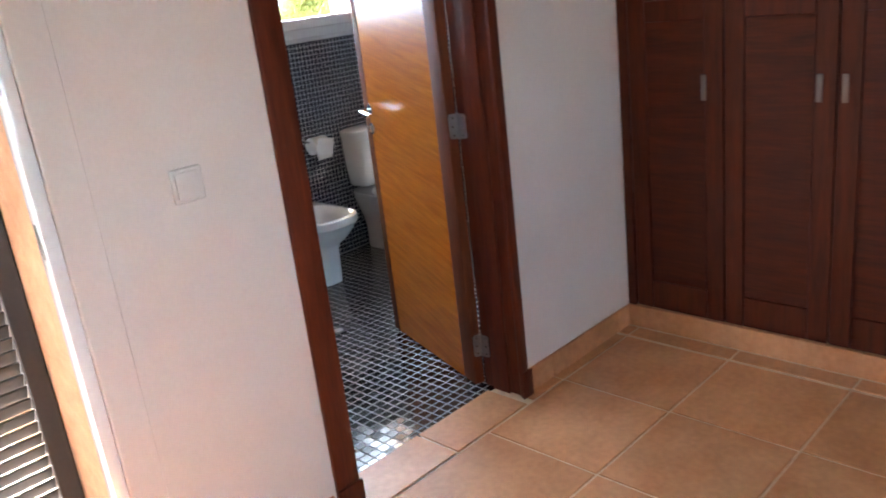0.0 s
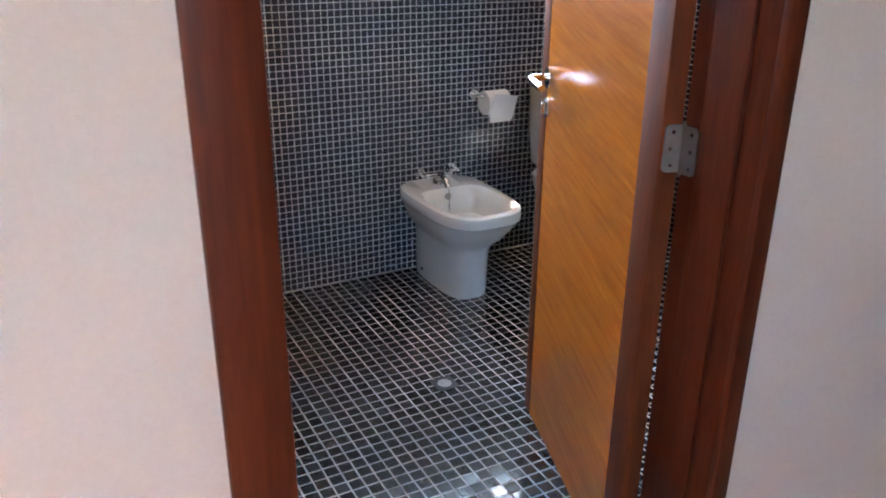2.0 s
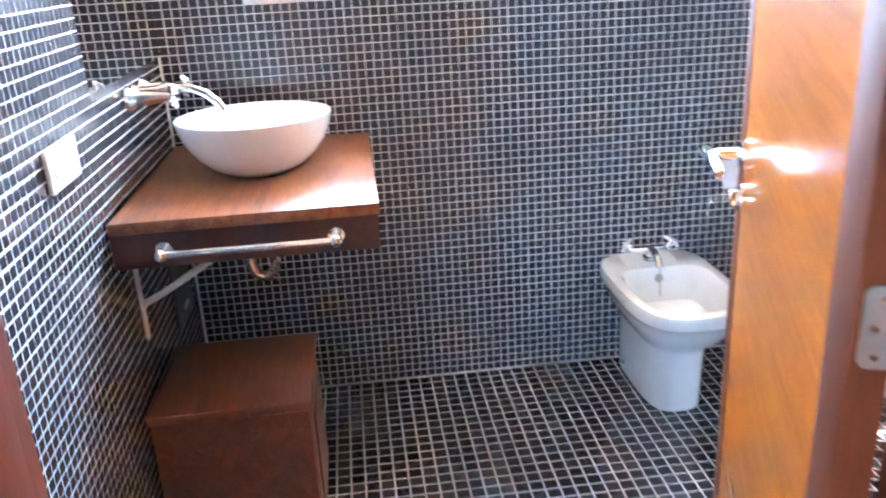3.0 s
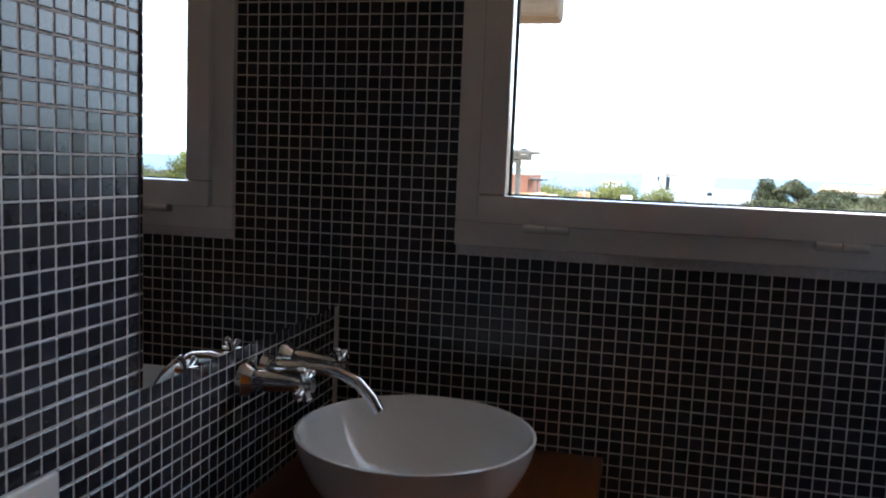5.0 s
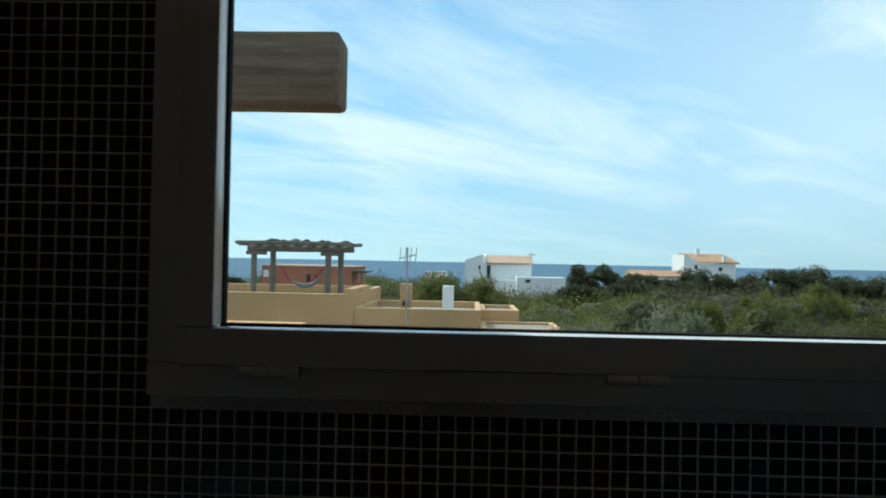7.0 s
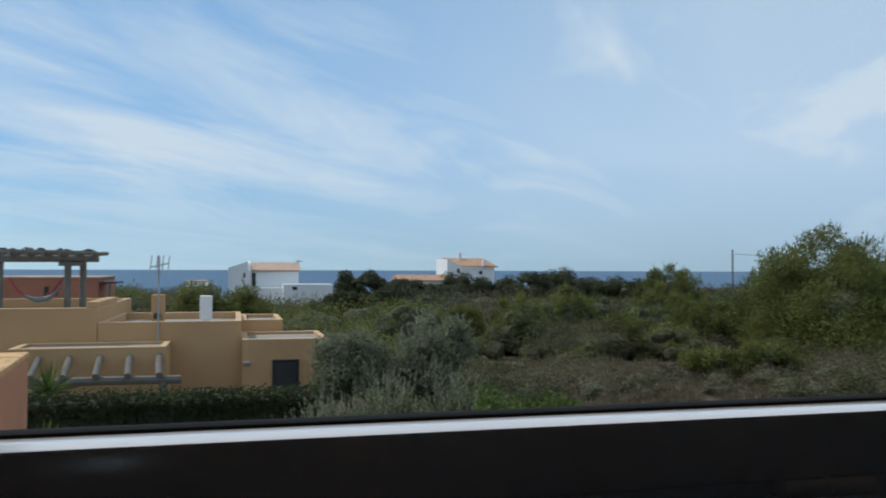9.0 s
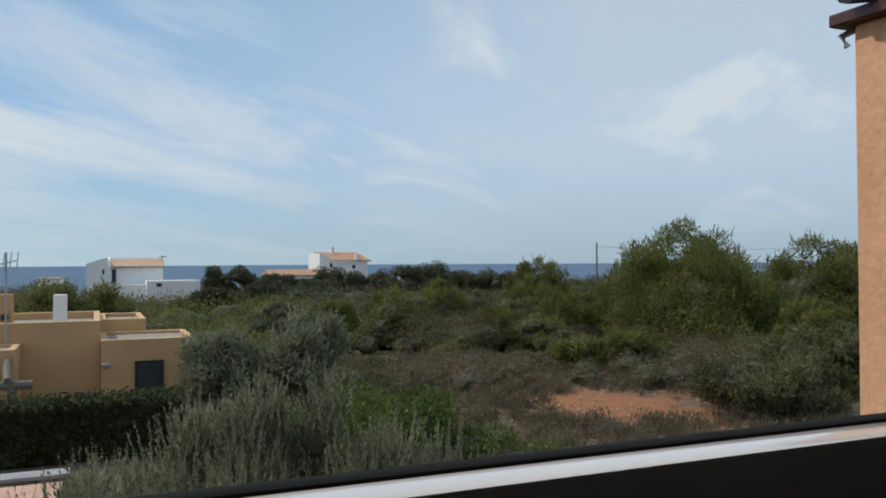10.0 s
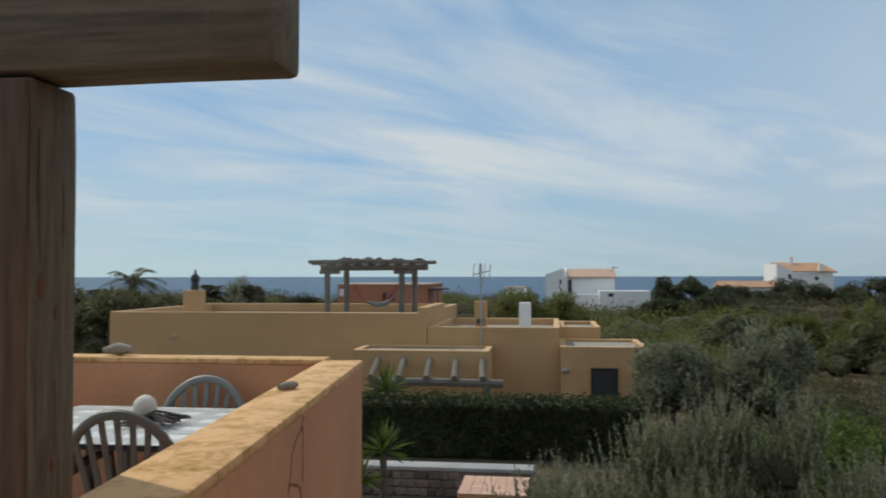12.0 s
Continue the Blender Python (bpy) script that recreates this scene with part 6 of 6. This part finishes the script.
par2 = thing("parapet", (-2.6, 5.05, 0), "orange stuccoed far parapet of the terrace", "parapet", kind="structure")
bm = bm_new(); box(bm, -2.4, -0.10, -3.2, 2.075, 0.10, 0.985, 0.006); part("parapet_wall", bm, M["stucco_red"], par2)
bm = bm_new(); box(bm, -2.4, -0.105, 0.9855, 2.07, 0.105, 1.021, 0.010, 2); part("parapet_top", bm, M["coping"], par2, "worn top with yellow lichen", True)
slab("terrace_wall_left", [(-5.2, -2.0, -3.2, -5.002, 5.2, 1.0)], M["stucco_red"], "orange stuccoed end wall of the terrace")

pergola = thing("terrace_pergola", (-0.56, 1.96, -0.02), "weathered grey timber post and heavy beam of the terrace pergola", "pergola")


def timber(bm, b, axis, bevel=0.018, amp=0.010, cuts=14):
    """A hewn timber: bevelled, cut along its length and made uneven."""
    box(bm, *b, bevel, 2)
    lo, hi = b[axis], b[axis + 3]
    for k in range(1, cuts):
        co = [0, 0, 0]; no = [0, 0, 0]
        co[axis], no[axis] = lo + (hi - lo) * k / cuts, 1
        bmesh.ops.bisect_plane(bm, geom=bm.verts[:] + bm.edges[:] + bm.faces[:], plane_co=co, plane_no=no)
    for v in bm.verts:
        n = noise.noise_vector(v.co * 2.3 + Vector((7, 3, 1)))
        n[axis] *= 0.3
        v.co += n * amp
    return bm


part("post", timber(bm_new(), (-0.12, -0.10, 0.0, 0.108, 0.12, 2.14), 2), M["wood_post"], pergola, "split grey timber post", True)
part("beam", timber(bm_new(), (-4.2, -0.11, 2.148, 0.80, 0.11, 2.44), 0, 0.022), M["wood_beam"], pergola, "heavy grey timber beam", True)

bm = bm_new()
timber(bm, (-0.122, -0.114, 0.0, 0.098, -0.094, 2.13), 2, 0.006, 0.004, 10)
part("post_board", bm, M["wood_board"], pergola, "reddish weathered board nailed along the post", True)
for ky, kz, kr in ((-0.052, 1.56, 0.024), (0.018, 1.49, 0.015), (0.05, 1.73, 0.010), (0.01, 1.06, 0.016)):
    bm = bm_new(); ball(bm, (0.108, ky, kz), kr, 0.45, 0.8, 1.9, 12, 8)
    for v in bm.verts:
        v.co += noise.noise_vector(v.co * 40) * kr * 0.25
    part("knot", bm, M["knot"], pergola, "dark reddish knot", True)
for pts_ in (((0.045, 1.86), (0.05, 1.80), (0.046, 1.70), (0.052, 1.60)), ((0.016, 1.48), (0.022, 1.40), (0.017, 1.28), (0.020, 1.16), (0.012, 1.04)), ((-0.055, 1.58), (-0.06, 1.68), (-0.066, 1.84), (-0.064, 2.0))):
    bm = bm_new(); tube(bm, [(0.1075, y_, z_) for y_, z_ in pts_], [0.002] + [0.004] * (len(pts_) - 2) + [0.002], 6); part("split", bm, M["twig"], pergola, "dark drying split")
# brackets under the beam of the roof pergola, ragged thatch over it
for px in (-2.72, 0.56):
    bm = bm_new(); box(bm, px - 0.33, 5.86, g(1.60), px + 0.55, 6.14, g(1.76), 0.03, 2); part("roof_pergola_bracket", bm, M["trellis"], nb, "grey timber bracket", True)
rgq = random.Random(12)
for k in range(26):
    bm = bm_new(); x, w = rgq.uniform(-2.2, 1.2), rgq.uniform(0.25, 0.8)
    tube(bm, [(x, 5.35, g(2.16)), (x + w * 0.5, 5.3, g(2.22 + rgq.uniform(0, 0.1))), (x + w, 5.3, g(2.12 - rgq.uniform(0, 0.22)))], [0.02, 0.028, 0.01], 5); part("cane", bm, M["twig"], nb)

# ---- terrace things ----


def garden_chair(m, material, label):
    """A stackable resin armchair with a fanned, rounded back."""
    t = thing("garden_chair", m, label, "chair", "chairs round the terrace table")
    bm = bm_new(); box(bm, -0.23, -0.22, 0.40, 0.23, 0.24, 0.425, 0.012, 2); part("seat", bm, material, t, "", True)
    for sx, sy in ((-0.23, -0.22), (0.23, -0.22), (-0.23, 0.22), (0.23, 0.22)):
        bm = bm_new(); tube(bm, [(sx * 0.95, sy, 0.41), (sx * 1.1, sy * 1.12, 0.0)], [0.026, 0.02], 8); part("leg", bm, material, t, "", True)
    bm = bm_new()
    arc = [(math.cos(a) * 0.27, 0.25 + 0.10 * math.sin(a), 0.62 + 0.30 * math.sin(a)) for a in [math.pi * k / 14 for k in range(15)]]
    tube(bm, arc, [0.028] + [0.026] * 13 + [0.028], 8); part("back_rim", bm, material, t, "", True)
    for k in range(-3, 4):
        x = k * 0.062
        top = 0.62 + 0.30 * math.sqrt(max(0, 1 - (x * 1.15 / 0.27) ** 2))
        bm = bm_new(); box(bm, -0.016, -0.006, 0, 0.016, 0.006, top - 0.42, 0.003)
        part("back_slat", bm, material, t, "", True, Matrix.Translation((x * 0.85, 0.235, 0.42)) @ Euler((radians(-13), radians(k * 3.0), 0)).to_matrix().to_4x4())
    for s in (-1, 1):
        bm = bm_new(); tube(bm, [(s * 0.27, 0.25, 0.62), (s * 0.285, 0.0, 0.635), (s * 0.275, -0.2, 0.62), (s * 0.262, -0.235, 0.42)], [0.024, 0.026, 0.024, 0.02], 8); part("armrest", bm, material, t, "", True)
    return t


table = thing("terrace_table", (-1.40, 4.12, -0.02), "dark rectangular terrace table under a pale cloth", "table")
bm = bm_new(); box(bm, -0.66, -0.48, 0.715, 0.62, 0.60, 0.745, 0.006); part("tabletop", bm, M["dark"], table)
for sx in (-0.56, 0.52):
    for sy in (-0.42, 0.54):
        bm = bm_new(); rod(bm, (sx, sy, 0), (sx, sy, 0.714), 0.03, n=10); part("leg", bm, M["dark"], table, "", True)
tc_ = thing("tablecloth", (-1.40, 4.12, 0.7275), "pale grey checked oilcloth lying on the terrace table", "tablecloth")
bm = bm_new(); box(bm, -0.67, -0.49, 0, 0.63, 0.61, 0.004, 0.001); part("cloth", bm, M["cloth"], tc_)
for k in range(6):
    bm = bm_new(); box(bm, -0.64 + k * 0.22, -0.488, 0.0043, -0.54 + k * 0.22, 0.608, 0.0050); part("stripe", bm, M["cloth_grey"], tc_)
for k in range(5):
    bm = bm_new(); box(bm, -0.668, -0.44 + k * 0.225, 0.0053, 0.628, -0.34 + k * 0.225, 0.0060); part("stripe", bm, M["cloth_grey"], tc_)
garden_chair(pose(-1.17, 3.86, -0.02, 0, 0, 186), M["resin_brown"], "brown resin garden chair with its back to the window")
garden_chair(pose(-1.24, 4.50, -0.02, 0, 0, 4), M["resin"], "grey-green resin garden chair at the far side of the table")
egg = thing("round_stone", (-1.36, 4.22, 0.737), "pale egg-shaped stone on the table", "ornament")
bm = bm_new(); ball(bm, (0, 0, 0.075), 0.068, 1, 1, 1.1, 20, 14); part("stone_body", bm, M["egg"], egg, "", True)
tw = thing("dry_twigs", (-1.25, 4.12, 0.739), "bundle of dry dark twigs on the table", "twigs")
rgt = random.Random(3)
for k in range(30):
    a = rgt.uniform(-0.9, 0.9)
    bm = bm_new(); L = rgt.uniform(0.12, 0.2)
    tube(bm, [(-L * math.cos(a), -L * math.sin(a), 0.01), (0, rgt.uniform(-.03, .03), rgt.uniform(0.02, 0.075)), (L * math.cos(a), L * math.sin(a), rgt.uniform(0.006, 0.05))], 0.0045, 5); part("twig", bm, M["twig"], tw)
pb = thing("driftwood", pose(-0.31, 3.62, 1.017, 0, 0, 62), "grey piece of driftwood on the parapet", "driftwood")
bm = bm_new(); tube(bm, [(-0.06, 0, 0.018), (-0.02, 0.005, 0.021), (0.03, 0, 0.021), (0.06, 0.006, 0.018)], [0.014, 0.019, 0.020, 0.012], 9); part("driftwood_body", bm, M["pebble"], pb, "", True)
pb = thing("driftwood", pose(-2.0, 5.05, 1.021, 0, 0, 5), "grey piece of driftwood on the far parapet", "driftwood")
bm = bm_new(); tube(bm, [(-0.10, 0, 0.035), (0.0, 0.01, 0.045), (0.10, 0, 0.04)], [0.02, 0.045, 0.025], 9); part("driftwood_body", bm, M["pebble"], pb, "", True)

# wing of the house beyond the window, with its eaves
wing = thing("house_wing", (4.79, 0, 0), "orange stuccoed wing of the house with tiled eaves", "house wing", kind="structure")
bm = bm_new(); box(bm, 0.0, 0.275, -3.2, 1.2, 2.6, 2.85, 0.02, 2)
part("wall", bm, M["stucco"], wing, "rough orange stucco", True)
bm = bm_new(); box(bm, -0.075, 0.275, 2.851, 1.4, 2.70, 2.92, 0.008); part("eave_board", bm, M["wood_apron"], wing, "brown eaves board", True)
for k in range(11):
    bm = bm_new(); yy = 0.40 + k * 0.21
    tube(bm, [(1.3, yy, 3.25), (-0.17, yy, 2.99)], 0.075, 8); part("roof_tile", bm, M["dark"], wing, "dark curved roof tile", True)
bm = bm_new(); tube(bm, [(0.05, 2.63, 2.84), (-0.02, 2.66, 2.80), (0.0, 2.64, 2.74)], 0.02, 7); part("bracket", bm, M["grey_metal"], wing, "", True)
# ---- mosaic and floor pieces ----


def tile_mesh(name, material, side):
    h, i = side / 2, side / 2 - 0.0013
    vs = [(-h, -h, 0), (h, -h, 0), (h, h, 0), (-h, h, 0), (-i, -i, TH), (i, -i, TH), (i, i, TH), (-i, i, TH)]
    me = bpy.data.meshes.new(name)
    me.from_pydata(vs, [], [(4, 5, 6, 7), (0, 1, 5, 4), (1, 2, 6, 5), (2, 3, 7, 6), (3, 0, 4, 7)])
    me.materials.append(material)
    return me


def mosaic(wall, origin, u, v, nu, nv, material, keep, near, seed, pitch=PITCH, side=TS, tilt=0.006):
    """Small square tiles on a plane: those of the near stretch as pieces, the rest joined."""
    rng = np.random.default_rng(seed)
    origin, u, v = Vector(origin), Vector(u), Vector(v)
    w = u.cross(v)
    base = np.array([(-1, -1, 0), (1, -1, 0), (1, 1, 0), (-1, 1, 0)], float) * (side / 2)
    top = np.array([(-1, -1, 0), (1, -1, 0), (1, 1, 0), (-1, 1, 0)], float) * (side / 2 - 0.0013)
    verts, faces, pieces = [], [], 0
    one = tile_mesh("tile", material, side)
    un, vn, wn_ = np.array(u), np.array(v), np.array(w)
    for i in range(nu):
        for j in range(nv):
            a, b = (i + 0.5) * pitch, (j + 0.5) * pitch
            if not keep(a, b):
                continue
            tx, ty = rng.normal(0, tilt, 2)
            c = np.array(origin) + un * (a + rng.normal(0, 0.00025)) + vn * (b + rng.normal(0, 0.00025))
            if near(a, b) and pieces < 300:
                pieces += 1
                ob = new("tile", one)
                ob.parent = wall
                rot = Matrix((u, v, w)).transposed().to_4x4()
                ob.matrix_world = Matrix.Translation(c) @ rot @ Euler((tx, ty, 0)).to_matrix().to_4x4()
                continue
            k = len(verts)
            for q in base:
                verts.append(c + un * q[0] + vn * q[1])
            for q in top:
                verts.append(c + un * q[0] + vn * q[1] + wn_ * (TH + q[0] * tx + q[1] * ty))
            faces += [(k + 4, k + 5, k + 6, k + 7), (k, k + 1, k + 5, k + 4), (k + 1, k + 2, k + 6, k + 5), (k + 2, k + 3, k + 7, k + 6), (k + 3, k, k + 4, k + 7)]
    ob = raw("mosaic_tiles", [tuple(q) for q in verts], faces, material)
    ob.parent = wall
    ob["kind"] = "stuff"


NZ = int(CEIL / PITCH)
NX = int(BX1 / PITCH)
NY = int(-DY1 / PITCH)
in_window = lambda a, b: WX0 - 0.010 < a < WX1 + 0.010 and WZ0 - 0.010 < b < WZ1 + 0.010
mosaic(wall_window, (0, 0.003, 0), (1, 0, 0), (0, 0, 1), NX, NZ, M["tile"], lambda a, b: not in_window(a, b),
       lambda a, b: 0.6 < a < 1.1 and 0.9 < b < 1.31, 1)
mosaic(wall_mirror, (-0.003, DY1 + 0.004, 0), (0, 1, 0), (0, 0, 1), NY, NZ, M["tile"],
       lambda a, b: not (a + DY1 + 0.004 > MY0 and MZ0 < b < 2.305), lambda a, b: 0.60 < a < 1.12 and 0.95 < b < 1.4, 2)
mosaic(wall_far, (BX1 + 0.003, 0, 0), (0, -1, 0), (0, 0, 1), NY, NZ, M["tile"], lambda a, b: True, lambda a, b: False, 3)
mosaic(wall_door_bath, (BX1, DY1 - 0.003, 0), (-1, 0, 0), (0, 0, 1), NX, NZ, M["tile"],
       lambda a, b: not (OX0 - 0.012 < BX1 - a < OX1 + 0.012 and b < OZ + 0.01), lambda a, b: False, 4)
FPITCH = 0.0414
mosaic(floor_bath, (0.005, -0.003 - 47 * FPITCH, -0.003), (1, 0, 0), (0, 1, 0), int(BX1 / FPITCH), 47, M["tile_floor"], lambda a, b: True,
       lambda a, b: 0.40 < a < 1.02 and b < 0.85, 5, FPITCH, 0.0366, 0.011)

# terracotta tiles of the hall floor, with skirting
FP = 0.4625
ft_cache = {}


def floor_tile(x0, y0, x1, y1):
    key = (round(x1 - x0, 4), round(y1 - y0, 4))
    if key not in ft_cache:
        bm = bm_new(); box(bm, -key[0] / 2, -key[1] / 2, -0.006, key[0] / 2, key[1] / 2, 0.0, 0.0025)
        ft_cache[key] = mesh_of("tile", bm, M["terracotta"])
    ob = new("tile", ft_cache[key])
    ob.parent = floor_hall
    ob.location = ((x0 + x1) / 2, (y0 + y1) / 2, random.uniform(-0.0006, 0.0006))


xs = [0.806 + FP * k for k in range(-8, 3)] + [1.745]
xs = sorted(x for x in xs if HX0 < x < 1.75)
xs = [HX0] + xs + [1.835]
ys = [-2.137 - 0.458 * k for k in range(0, 8)]
for xa, xb in zip(xs, xs[1:]):
    if xb - xa < 0.02:
        continue
    for ya, yb in zip(ys[1:], ys):
        floor_tile(xa + 0.004, ya + 0.004, xb - 0.004, yb - 0.004)
    for a, b in ((xa, min(xb, OX0 + 0.04)), (max(xa, OX1 - 0.04), xb)):
        if b - a > 0.02:
            floor_tile(a + 0.004, -2.131, b - 0.004, DY0 - 0.001)
for k in range(2):
    floor_tile(OX0 + 0.044 + k * 0.394, -2.131, OX0 + 0.434 + k * 0.394 - 0.004, -1.933)


def skirting(x0, x1):
    bm = bm_new(); box(bm, x0, DY0 - 0.011, 0.0, x1, DY0 - 0.0005, 0.098, 0.003)
    ob = part("tile", bm, M["terracotta"], skirt)


skirt = tagged(new("baseboard"), "terracotta tile skirting along the hall wall", kind="structure")
edges = [1.113, 1.27, 1.733, 1.838]
for a, b in zip(edges, edges[1:]):
    skirting(a + 0.002, b - 0.002)
edges = [-0.328, -0.055, 0.156]
for a, b in zip(edges, edges[1:]):
    skirting(a + 0.002, b - 0.002)
